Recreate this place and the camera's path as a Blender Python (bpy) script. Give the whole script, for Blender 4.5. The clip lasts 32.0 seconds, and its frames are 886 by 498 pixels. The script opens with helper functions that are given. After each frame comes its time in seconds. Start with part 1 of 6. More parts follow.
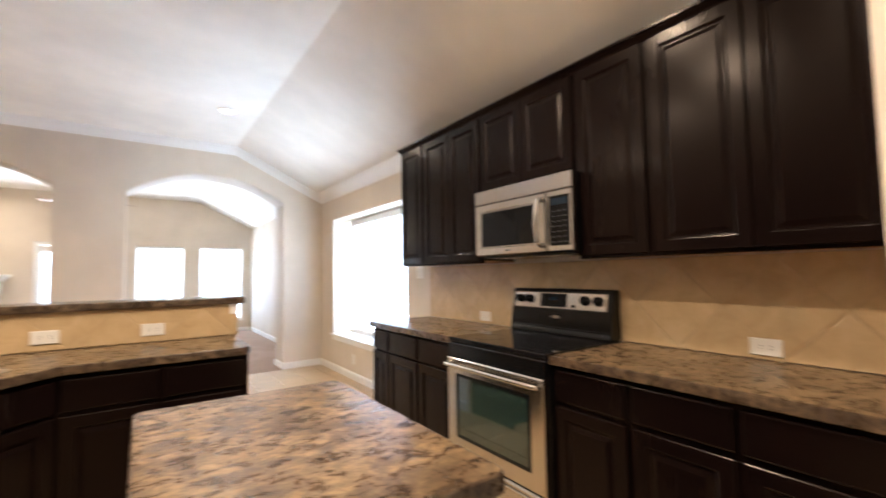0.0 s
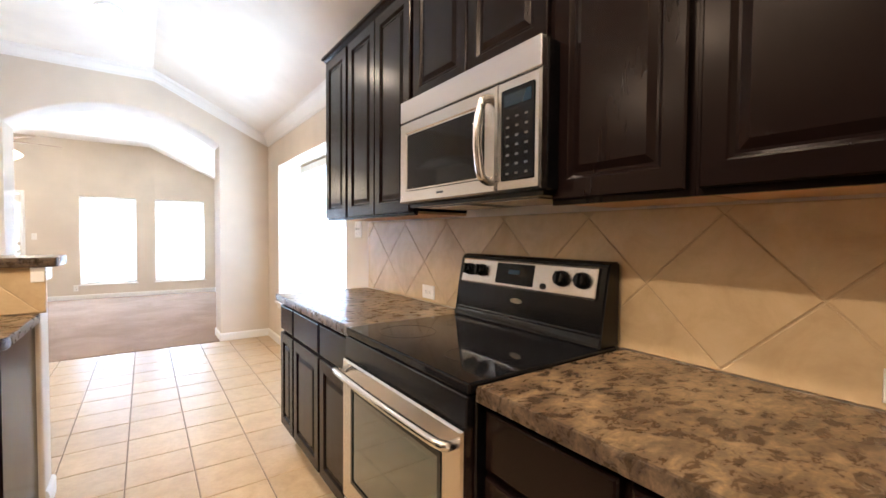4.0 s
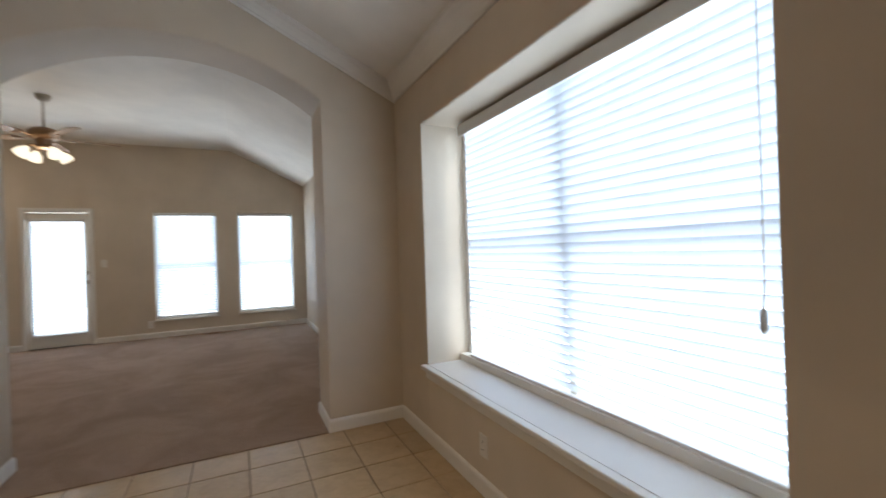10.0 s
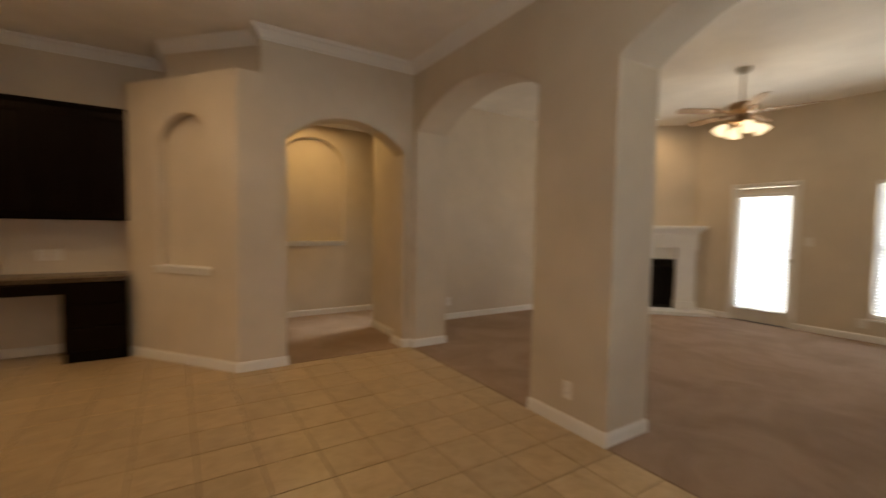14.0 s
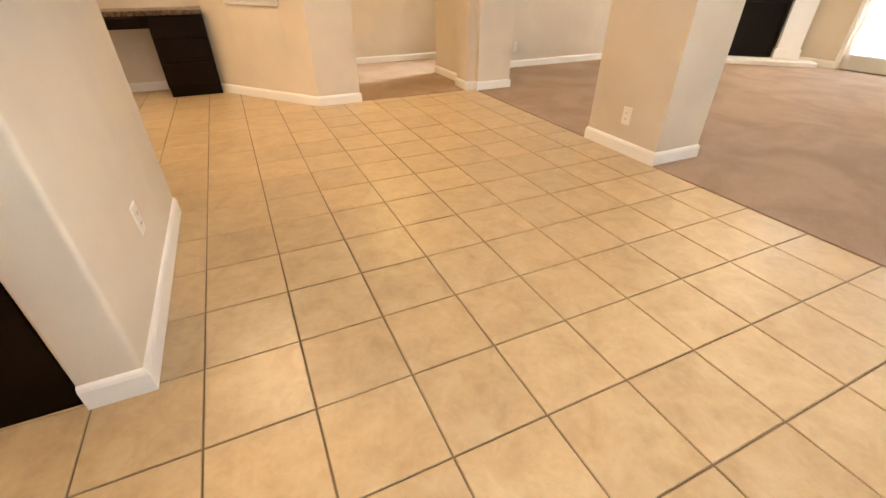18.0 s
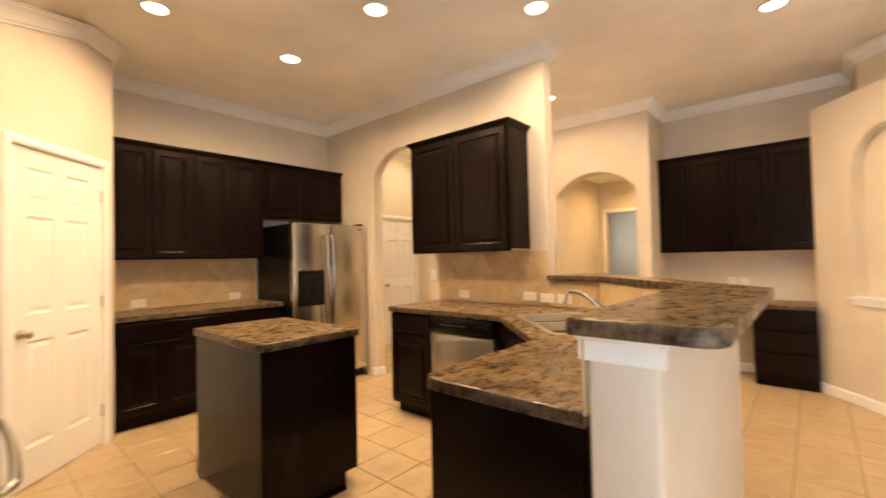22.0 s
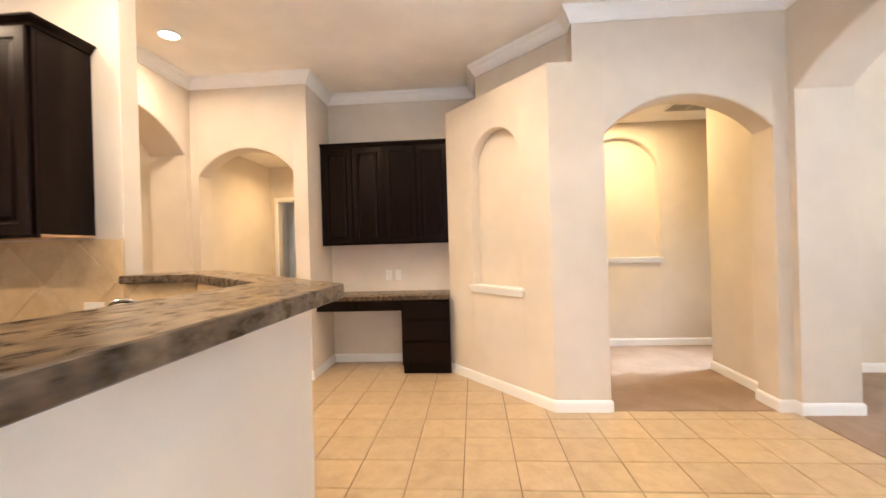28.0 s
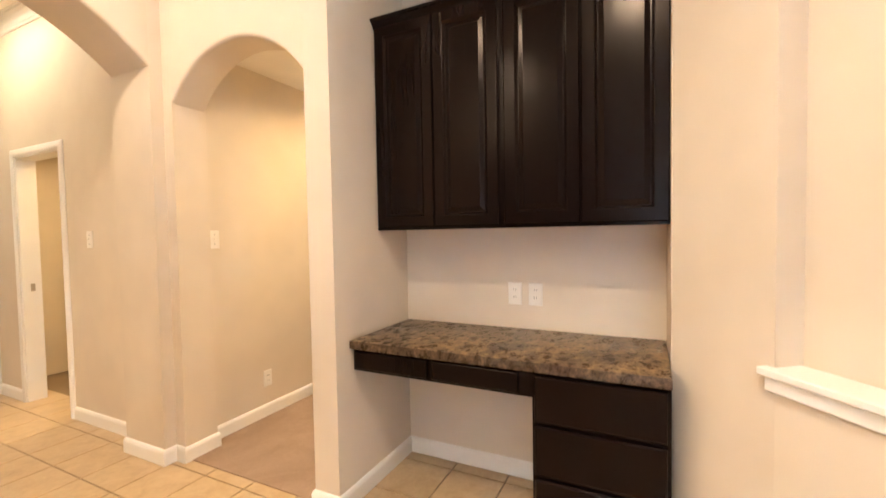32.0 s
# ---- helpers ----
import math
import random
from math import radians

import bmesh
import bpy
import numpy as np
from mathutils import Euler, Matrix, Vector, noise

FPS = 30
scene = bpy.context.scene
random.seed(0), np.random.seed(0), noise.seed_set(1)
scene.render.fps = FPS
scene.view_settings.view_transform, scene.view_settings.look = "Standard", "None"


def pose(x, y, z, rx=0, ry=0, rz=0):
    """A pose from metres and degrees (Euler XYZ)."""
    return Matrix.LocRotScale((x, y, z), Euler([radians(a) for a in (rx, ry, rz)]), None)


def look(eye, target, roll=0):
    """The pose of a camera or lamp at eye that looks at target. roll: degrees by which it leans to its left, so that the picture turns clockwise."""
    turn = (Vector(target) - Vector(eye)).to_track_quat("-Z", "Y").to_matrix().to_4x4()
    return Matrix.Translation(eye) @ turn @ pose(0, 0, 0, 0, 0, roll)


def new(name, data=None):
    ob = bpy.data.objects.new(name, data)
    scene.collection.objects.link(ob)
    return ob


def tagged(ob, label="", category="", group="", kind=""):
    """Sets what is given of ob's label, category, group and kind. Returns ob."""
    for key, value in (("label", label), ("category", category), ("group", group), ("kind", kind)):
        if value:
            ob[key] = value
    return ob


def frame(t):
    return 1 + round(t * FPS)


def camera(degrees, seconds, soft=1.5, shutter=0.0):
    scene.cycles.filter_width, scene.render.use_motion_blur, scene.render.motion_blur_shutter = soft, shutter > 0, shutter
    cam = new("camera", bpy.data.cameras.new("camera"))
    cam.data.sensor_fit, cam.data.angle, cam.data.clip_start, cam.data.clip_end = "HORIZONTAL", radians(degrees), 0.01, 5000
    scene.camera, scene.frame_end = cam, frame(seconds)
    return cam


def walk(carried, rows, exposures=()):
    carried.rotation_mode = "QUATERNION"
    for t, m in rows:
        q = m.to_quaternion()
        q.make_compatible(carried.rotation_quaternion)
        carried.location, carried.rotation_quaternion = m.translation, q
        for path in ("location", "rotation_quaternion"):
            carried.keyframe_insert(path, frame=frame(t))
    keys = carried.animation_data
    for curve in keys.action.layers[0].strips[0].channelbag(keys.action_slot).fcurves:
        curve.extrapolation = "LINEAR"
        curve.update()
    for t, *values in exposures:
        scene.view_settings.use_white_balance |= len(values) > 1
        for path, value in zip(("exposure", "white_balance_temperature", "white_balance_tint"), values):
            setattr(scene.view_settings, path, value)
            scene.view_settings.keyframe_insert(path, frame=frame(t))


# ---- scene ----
cam = camera(92.8, 32.0, shutter=0.5)
PATH = [
    (0, (0.139, 0.372, 1.297), (1.299, 1.997, 1.412), -0.9),
    (0.4, (0.174, 0.322, 1.323), (1.628, 1.694, 1.358), -0.92),
    (0.6, (0.189, 0.31, 1.308), (1.744, 1.567, 1.33), -0.98),
    (1, (0.22, 0.307, 1.304), (1.843, 1.475, 1.271), -1.3),
    (1.5, (0.326, 0.351, 1.27), (1.891, 1.594, 1.202), -1.81),
    (2, (0.58, 0.453, 1.292), (1.993, 1.868, 1.238), -0.28),
    (2.5, (0.773, 0.634, 1.271), (2.119, 2.113, 1.25), 0.36),
    (4.5, (1.075, 0.963, 1.27), (2.175, 2.631, 1.181), -0.15),
    (5, (1.122, 0.992, 1.275), (2.132, 2.715, 1.174), -0.64),
    (5.5, (1.172, 1.069, 1.268), (1.873, 2.94, 1.168), 0.22),
    (6, (1.188, 1.322, 1.251), (1.619, 3.271, 1.121), -0.46),
    (6.5, (1.213, 1.655, 1.251), (1.428, 3.639, 1.117), -1.38),
    (7, (1.267, 1.989, 1.271), (1.203, 3.988, 1.226), 1.08),
    (7.5, (1.256, 2.325, 1.253), (1.047, 4.314, 1.198), 0.66),
    (8, (1.177, 2.679, 1.265), (1.001, 4.671, 1.236), -2.02),
    (8.5, (1.19, 3.037, 1.248), (0.937, 5.02, 1.215), -1.7),
    (9, (1.195, 3.279, 1.238), (1.014, 5.27, 1.189), -0.92),
    (9.5, (1.205, 3.438, 1.248), (1.605, 5.398, 1.277), -2.3),
    (10, (1.215, 3.504, 1.246), (2.089, 5.303, 1.248), -1.87),
    (10.5, (1.224, 3.513, 1.239), (2.252, 5.228, 1.198), -0.9),
    (11, (1.23, 3.523, 1.235), (2.29, 5.218, 1.185), -0.58),
    (11.5, (1.241, 3.572, 1.239), (2.214, 5.317, 1.157), -1.04),
    (12, (1.347, 3.774, 1.24), (2.032, 5.652, 1.164), -1.59),
    (12.5, (1.434, 3.991, 1.249), (1.735, 5.967, 1.194), -0.24),
    (13, (1.435, 4.291, 1.251), (1.295, 6.285, 1.189), -1.07),
    (13.5, (1.402, 4.406, 1.29), (0.511, 6.195, 1.228), -2.62),
    (14, (1.521, 4.335, 1.306), (-0.165, 5.407, 1.205), 1.0),
    (14.5, (1.602, 4.307, 1.305), (-0.273, 4.998, 1.223), 0.11),
    (16.5, (1.807, 4.118, 1.247), (-0.026, 4.91, 1.138), -0.43),
    (17, (1.786, 4.141, 1.182), (0.028, 4.911, 0.62), -1.08),
    (17.5, (1.795, 4.13, 1.09), (0.2, 4.853, 0.124), -0.41),
    (18, (1.806, 4.129, 1.069), (0.281, 4.828, -0.02), -0.13),
    (18.5, (1.793, 4.122, 1.122), (0.168, 4.862, 0.223), -0.08),
    (19, (1.787, 4.132, 1.26), (-0.02, 4.939, 0.969), 0.42),
    (19.5, (1.798, 4.128, 1.299), (-0.033, 4.934, 1.32), -0.2),
    (20, (1.786, 4.119, 1.307), (-0.06, 4.889, 1.302), -0.43),
    (20.5, (1.715, 4.063, 1.307), (-0.257, 4.395, 1.324), -0.99),
    (21, (1.656, 4.039, 1.306), (-0.298, 3.612, 1.342), -0.68),
    (21.5, (1.65, 4.003, 1.305), (-0.097, 3.03, 1.359), -1.02),
    (22, (1.688, 3.943, 1.311), (0.185, 2.623, 1.357), -1.31),
    (22.5, (1.72, 3.899, 1.316), (0.462, 2.344, 1.344), -1.28),
    (23, (1.743, 3.871, 1.308), (0.627, 2.212, 1.336), -1.42),
    (23.5, (1.754, 3.865, 1.311), (0.682, 2.177, 1.339), -1.45),
    (24, (1.745, 3.86, 1.315), (0.654, 2.184, 1.351), -1.5),
    (24.5, (1.716, 3.88, 1.318), (0.47, 2.317, 1.386), -1.69),
    (25, (1.67, 3.954, 1.325), (0.032, 2.81, 1.394), -1.57),
    (25.5, (1.663, 4.004, 1.314), (-0.259, 3.452, 1.376), -2.51),
    (26, (1.671, 4.049, 1.311), (-0.322, 3.889, 1.338), -2.96),
    (26.5, (1.619, 4.118, 1.303), (-0.38, 4.041, 1.3), -3.09),
    (28.5, (0.261, 4.207, 1.251), (-1.732, 4.036, 1.256), -1.42),
    (29, (-0.21, 4.157, 1.273), (-2.196, 3.921, 1.312), -2.47),
    (29.5, (-0.657, 4.127, 1.283), (-2.613, 3.712, 1.321), -1.59),
    (30, (-1.042, 4.062, 1.273), (-2.953, 3.471, 1.285), -0.76),
    (30.5, (-1.372, 3.955, 1.295), (-3.269, 3.323, 1.325), -2.23),
    (31, (-1.623, 3.911, 1.293), (-3.476, 3.159, 1.275), -2.04),
    (31.5, (-1.781, 3.882, 1.321), (-3.59, 3.031, 1.349), -0.68),
    (32, (-1.835, 3.877, 1.298), (-3.633, 3.004, 1.224), -1.0),
]
EXPOSURES = [(0, 0.28, 5900, 10), (1, 0.15, 6500, 10), (2, 0.48, 6050, 10), (5, 0.62, 5800, 10), (6, 0.4, 5750, 10), (7, 0.15, 5800, 10), (8, -0.5, 6050, 10), (9, -1.05, 6300, 10), (10, -1.68, 6450, 10), (11, -2.46, 6800, 10), (12, -2.75, 6900, 10), (13, -2.55, 7000, 10), (13.6, -2.05, 7600, 12), (14, -1.57, 8900, 14), (14.5, -0.4, 8400, 12), (16.5, 0.2, 7700, 11), (17.2, 0.3, 8000, 11), (18, 0.27, 8000, 11), (19, 0.2, 7900, 12), (20, 0.2, 7900, 12), (21, 0.08, 8000, 12), (22, 0.38, 8000, 13), (23, 0.72, 7650, 12), (24, 0.88, 7200, 12), (25, 0.84, 6800, 11), (26.5, 0.88, 6150, 10), (29, 0.41, 6350, 10), (30, 0.36, 6300, 11), (31, 0.56, 6400, 10), (32, 0.78, 6250, 10)]
walk(cam, [(t, look(eye, target, roll)) for t, eye, target, roll in PATH], EXPOSURES)

# ---- place ----
# World, lights of the sky
world = bpy.data.worlds.new("world")
scene.world = world
world.use_nodes = True
_wn = world.node_tree
_sky = _wn.nodes.new("ShaderNodeTexSky")
_sky.sky_type = "NISHITA"
_sky.sun_disc = False
_sky.sun_elevation = radians(50)
_sky.sun_rotation = radians(60)
_wn.links.new(_sky.outputs[0], _wn.nodes["Background"].inputs[0])
_wn.nodes["Background"].inputs[1].default_value = 0.1
_sun = new("sun", bpy.data.lights.new("sun", "SUN"))
_sun.data.energy, _sun.data.angle, _sun.data.color = 3.0, radians(0.5), (1, 0.95, 0.87)
_sun.matrix_world = look((10, -6, 14), (0, 4, 0))

WINDOW_WATTS = 290.0
FAR_WATTS = 165.0
FAN_WATTS = 33.0

# Plan, in metres
XR = 2.30            # stove and window wall
YA, YB = 6.50, 6.90  # wall with the two arches
YF = 11.44           # far wall of the living room
XL = -3.45           # left wall of the living room
XK = -1.42           # kitchen's left partition, kitchen face
YK = -0.75           # kitchen's back wall
XF = -2.51           # wall with the foyer arch
XH = -3.33           # wall with the hall arch
XD = -3.98           # back of the desk alcove
ZC = 3.02            # flat ceiling
XS = 1.13            # where the ceiling begins to slope
ZE = 2.46            # ceiling at the window wall


def ceil_z(x):
    return ZC if x <= XS else ZC + (ZE - ZC) * (x - XS) / (XR - XS)


# ---- materials ----
def material(name, base, rough=0.5, metal=0.0):
    m = bpy.data.materials.new(name)
    m.use_nodes = True
    b = m.node_tree.nodes["Principled BSDF"]
    b.inputs["Base Color"].default_value = (*base, 1)
    b.inputs["Roughness"].default_value = rough
    b.inputs["Metallic"].default_value = metal
    return m, m.node_tree, b


def coords(t, scale=1.0, stretch=(1, 1, 1), turn=(0, 0, 0)):
    tc = t.nodes.new("ShaderNodeTexCoord")
    mp = t.nodes.new("ShaderNodeMapping")
    mp.inputs["Scale"].default_value = [scale * s for s in stretch]
    mp.inputs["Rotation"].default_value = [radians(a) for a in turn]
    t.links.new(tc.outputs["Object"], mp.inputs[0])
    return mp


def world_coords(t):
    """Place in the room, shifted at random from piece to piece."""
    g = t.nodes.new("ShaderNodeNewGeometry")
    oi = t.nodes.new("ShaderNodeObjectInfo")
    m = t.nodes.new("ShaderNodeVectorMath")
    m.operation = "MULTIPLY_ADD"
    m.inputs[1].default_value = (7.3, 5.1, 3.7)
    t.links.new(oi.outputs["Random"], m.inputs[0])
    t.links.new(g.outputs["Position"], m.inputs[2])
    return m


def noise_tex(t, mp, scale, detail=4, rough=0.6, distort=0.0):
    n = t.nodes.new("ShaderNodeTexNoise")
    n.inputs["Scale"].default_value = scale
    n.inputs["Detail"].default_value = detail
    n.inputs["Roughness"].default_value = rough
    n.inputs["Distortion"].default_value = distort
    t.links.new(mp.outputs[0], n.inputs["Vector"])
    return n


def ramp(t, src, stops):
    r = t.nodes.new("ShaderNodeValToRGB")
    e = r.color_ramp.elements
    while len(e) < len(stops):
        e.new(0.5)
    for k, (p, c) in zip(e, stops):
        k.position, k.color = p, (*c, 1)
    t.links.new(src, r.inputs[0])
    return r


def bump(t, b, src, strength, distance=0.002):
    n = t.nodes.new("ShaderNodeBump")
    n.inputs["Strength"].default_value = strength
    n.inputs["Distance"].default_value = distance
    t.links.new(src, n.inputs["Height"])
    t.links.new(n.outputs[0], b.inputs["Normal"])
    return n


def vary(t, src, lo, hi):
    r = t.nodes.new("ShaderNodeMapRange")
    r.inputs["To Min"].default_value, r.inputs["To Max"].default_value = lo, hi
    t.links.new(src, r.inputs[0])
    return r


def mixed(t, a, b, fac, mode="MIX"):
    n = t.nodes.new("ShaderNodeMix")
    n.data_type, n.blend_type = "RGBA", mode
    for sock, v in ((n.inputs["A"], a), (n.inputs["B"], b)):
        if isinstance(v, tuple):
            sock.default_value = (*v, 1)
        else:
            t.links.new(v, sock)
    if isinstance(fac, float):
        n.inputs["Factor"].default_value = fac
    else:
        t.links.new(fac, n.inputs["Factor"])
    return n


def paint(name, base, rough=0.6, peel=0.12, scale=180, tone=0.04):
    m, t, b = material(name, base, rough)
    mp = coords(t)
    big = noise_tex(t, mp, 1.3, 3)
    dark = tuple(c * (1 - 2 * tone) for c in base)
    light = tuple(min(1, c * (1 + tone)) for c in base)
    t.links.new(ramp(t, big.outputs[0], [(0.35, dark), (0.65, light)]).outputs[0], b.inputs["Base Color"])
    bump(t, b, noise_tex(t, mp, scale, 2).outputs[0], peel, 0.0015)
    return m


WALL = paint("wall_paint", (0.66, 0.575, 0.465), 0.62, 0.18, 150)
CEIL = paint("ceiling_paint", (0.88, 0.84, 0.77), 0.8, 0.3, 90)
TRIM = paint("trim_white", (0.82, 0.80, 0.76), 0.35, 0.03, 60, 0.02)
DOORW = paint("door_white", (0.80, 0.77, 0.71), 0.38, 0.05, 80, 0.02)


def make_cabinet():
    m, t, b = material("espresso_wood", (0.016, 0.010, 0.008), 0.3)
    mp = coords(t, 1.0, (9, 9, 0.9))
    n = noise_tex(t, mp, 5, 4, 0.6, 0.6)
    t.links.new(ramp(t, n.outputs[0], [(0.25, (0.0052, 0.0027, 0.0025)), (0.8, (0.0060, 0.0032, 0.0029))]).outputs[0], b.inputs["Base Color"])
    mp2 = coords(t)
    t.links.new(vary(t, noise_tex(t, mp2, 5, 3).outputs[0], 0.16, 0.27).outputs[0], b.inputs["Roughness"])
    b.inputs["Specular IOR Level"].default_value = 0.13
    b.inputs["Specular Tint"].default_value = (1.0, 0.88, 0.78, 1)
    return m


CAB = make_cabinet()


def make_counter(name, stops, patch):
    m, t, b = material(name, (0.25, 0.18, 0.11), 0.28)
    mp = coords(t, 1.0, (0.75, 1.2, 1.0), (0, 0, 70))
    n1 = noise_tex(t, mp, 27, 8, 0.66, 0.4)
    n2 = noise_tex(t, mp, 85, 5, 0.75, 0.4)
    n3 = noise_tex(t, mp, 6.5, 5, 0.65, 1.0)
    c = ramp(t, n1.outputs[0], stops)
    c2 = ramp(t, n2.outputs[0], [(0.36, (0.03, 0.019, 0.012)), (0.64, (0.28, 0.195, 0.108))])
    a = mixed(t, c.outputs[0], c2.outputs[0], 0.27)
    s = ramp(t, n3.outputs[0], [(0.40, patch), (0.56, (1, 1, 1))])
    t.links.new(mixed(t, a.outputs["Result"], s.outputs[0], 1.0, "MULTIPLY").outputs["Result"], b.inputs["Base Color"])
    t.links.new(vary(t, n1.outputs[0], 0.22, 0.34).outputs[0], b.inputs["Roughness"])
    bump(t, b, n2.outputs[0], 0.03, 0.0006)
    b.inputs["Specular IOR Level"].default_value = 0.26
    return m


COUNTER = make_counter("mottled_laminate", [(0.34, (0.026, 0.016, 0.011)), (0.445, (0.078, 0.047, 0.025)), (0.525, (0.175, 0.112, 0.055)), (0.65, (0.36, 0.255, 0.137))], (0.50, 0.48, 0.50))
# the same laminate darkened and cooled: shade of upright edges put into its colour
SHADED_EDGE = make_counter("shaded_laminate_edge", [(0.36, (0.012, 0.009, 0.008)), (0.47, (0.040, 0.027, 0.020)), (0.56, (0.085, 0.056, 0.036)), (0.68, (0.20, 0.14, 0.09))], (0.6, 0.58, 0.6))


def make_floor_tile():
    m, t, b = material("beige_floor_tile", (0.60, 0.48, 0.32), 0.3)
    mp = world_coords(t)
    oi = t.nodes.new("ShaderNodeObjectInfo")
    n = noise_tex(t, mp, 9, 5, 0.65, 0.4)
    n2 = noise_tex(t, mp, 45, 4, 0.6)
    c = ramp(t, n.outputs[0], [(0.3, (0.44, 0.312, 0.178)), (0.55, (0.53, 0.388, 0.230)), (0.8, (0.585, 0.450, 0.285))])
    d = ramp(t, n2.outputs[0], [(0.35, (0.95, 0.945, 0.94)), (0.6, (1, 1, 1))])
    e = mixed(t, c.outputs[0], d.outputs[0], 1.0, "MULTIPLY")
    r = vary(t, oi.outputs["Random"], 0.93, 1.05)
    h = t.nodes.new("ShaderNodeHueSaturation")
    t.links.new(r.outputs[0], h.inputs["Value"])
    t.links.new(e.outputs["Result"], h.inputs["Color"])
    t.links.new(h.outputs[0], b.inputs["Base Color"])
    t.links.new(vary(t, n.outputs[0], 0.22, 0.42).outputs[0], b.inputs["Roughness"])
    bump(t, b, n.outputs[0], 0.05, 0.002)
    return m


FTILE = make_floor_tile()


def make_splash():
    m, t, b = material("beige_splash_tile", (0.55, 0.43, 0.28), 0.4)
    mp = world_coords(t)
    oi = t.nodes.new("ShaderNodeObjectInfo")
    n = noise_tex(t, mp, 8, 5, 0.65, 0.5)
    c = ramp(t, n.outputs[0], [(0.3, (0.47, 0.332, 0.175)), (0.55, (0.565, 0.412, 0.228)), (0.8, (0.625, 0.475, 0.288))])
    h = t.nodes.new("ShaderNodeHueSaturation")
    t.links.new(vary(t, oi.outputs["Random"], 0.92, 1.06).outputs[0], h.inputs["Value"])
    t.links.new(c.outputs[0], h.inputs["Color"])
    t.links.new(h.outputs[0], b.inputs["Base Color"])
    bump(t, b, noise_tex(t, mp, 60, 4).outputs[0], 0.08, 0.001)
    return m


STILE = make_splash()
GROUT = paint("brown_grout", (0.22, 0.16, 0.10), 0.9, 0.3, 300, 0.1)
SGROUT = paint("splash_grout", (0.50, 0.375, 0.22), 0.9, 0.3, 300, 0.06)


def make_carpet():
    m, t, b = material("taupe_carpet", (0.30, 0.235, 0.18), 0.95)
    mp = coords(t)
    n = noise_tex(t, mp, 260, 3, 0.7)
    n2 = noise_tex(t, mp, 1.6, 5, 0.65, 0.8)
    c = ramp(t, n.outputs[0], [(0.3, (0.32, 0.222, 0.158)), (0.7, (0.50, 0.360, 0.268))])
    d = ramp(t, n2.outputs[0], [(0.38, (0.8, 0.78, 0.76)), (0.6, (1, 1, 1))])
    t.links.new(mixed(t, c.outputs[0], d.outputs[0], 1.0, "MULTIPLY").outputs["Result"], b.inputs["Base Color"])
    bump(t, b, n.outputs[0], 0.9, 0.006)
    return m


CARPET = make_carpet()


def make_steel(name, turn, lo=0.16, hi=0.28, base=(0.58, 0.55, 0.51)):
    m, t, b = material(name, base, 0.28, 1.0)
    mp = coords(t, 1.0, turn)
    n = noise_tex(t, mp, 3, 3)
    t.links.new(vary(t, n.outputs[0], lo, hi).outputs[0], b.inputs["Roughness"])
    bump(t, b, n.outputs[0], 0.03, 0.0005)
    return m


STEEL = make_steel("brushed_steel", (2, 2, 220))
STEELV = make_steel("brushed_steel_upright", (160, 160, 2))
SATIN = make_steel("satin_steel", (90, 90, 40), 0.30, 0.42, (0.68, 0.64, 0.58))
NICKEL = material("satin_nickel", (0.46, 0.41, 0.34), 0.3, 1.0)[0]
CHROME = material("chrome", (0.75, 0.75, 0.75), 0.08, 1.0)[0]
BLACKG = material("black_glass", (0.006, 0.006, 0.007), 0.05)[0]
BLACKG.node_tree.nodes["Principled BSDF"].inputs["Specular IOR Level"].default_value = 0.21
BLACKP = material("black_plastic", (0.004, 0.004, 0.0045), 0.25)[0]
BLACKP.node_tree.nodes["Principled BSDF"].inputs["Specular IOR Level"].default_value = 0.28
SOOT = paint("soot_black", (0.01, 0.009, 0.008), 0.8, 0.4, 60, 0.2)
PLASTIC = material("white_plastic", (0.78, 0.75, 0.69), 0.35)[0]
VENTB = material("vent_grey", (0.56, 0.56, 0.56), 0.6)[0]
SLOT = material("slot_dark", (0.05, 0.045, 0.04), 0.5)[0]
UNDERWOOD = paint("raw_maple", (0.56, 0.33, 0.15), 0.55, 0.1, 60, 0.1)
SCREEN = material("display_blue", (0.008, 0.018, 0.03), 0.15)[0]
LEGEND = material("button_grey", (0.04, 0.04, 0.042), 0.6)[0]
RINGG = material("burner_mark", (0.009, 0.009, 0.010), 0.12)[0]


def make_oven_glass():
    m, t, b = material("oven_window", (0.025, 0.045, 0.038), 0.06)
    b.inputs["Coat Weight"].default_value = 1.0
    return m


OVENG = make_oven_glass()
BLADEW = paint("blade_maple", (0.36, 0.24, 0.15), 0.4, 0.05, 40, 0.1)
BRASSY = material("antique_bronze", (0.30, 0.19, 0.11), 0.3, 1.0)[0]


def emitter(name, colour, strength):
    m = bpy.data.materials.new(name)
    m.use_nodes = True
    t = m.node_tree
    t.nodes.remove(t.nodes["Principled BSDF"])
    e = t.nodes.new("ShaderNodeEmission")
    e.inputs[0].default_value, e.inputs[1].default_value = (*colour, 1), strength
    t.links.new(e.outputs[0], t.nodes["Material Output"].inputs[0])
    return m


LAMPG = emitter("lit_lens", (1.0, 0.84, 0.62), 9.0)
SHADEG = emitter("lit_frosted_glass", (1.0, 0.84, 0.62), 5.0)


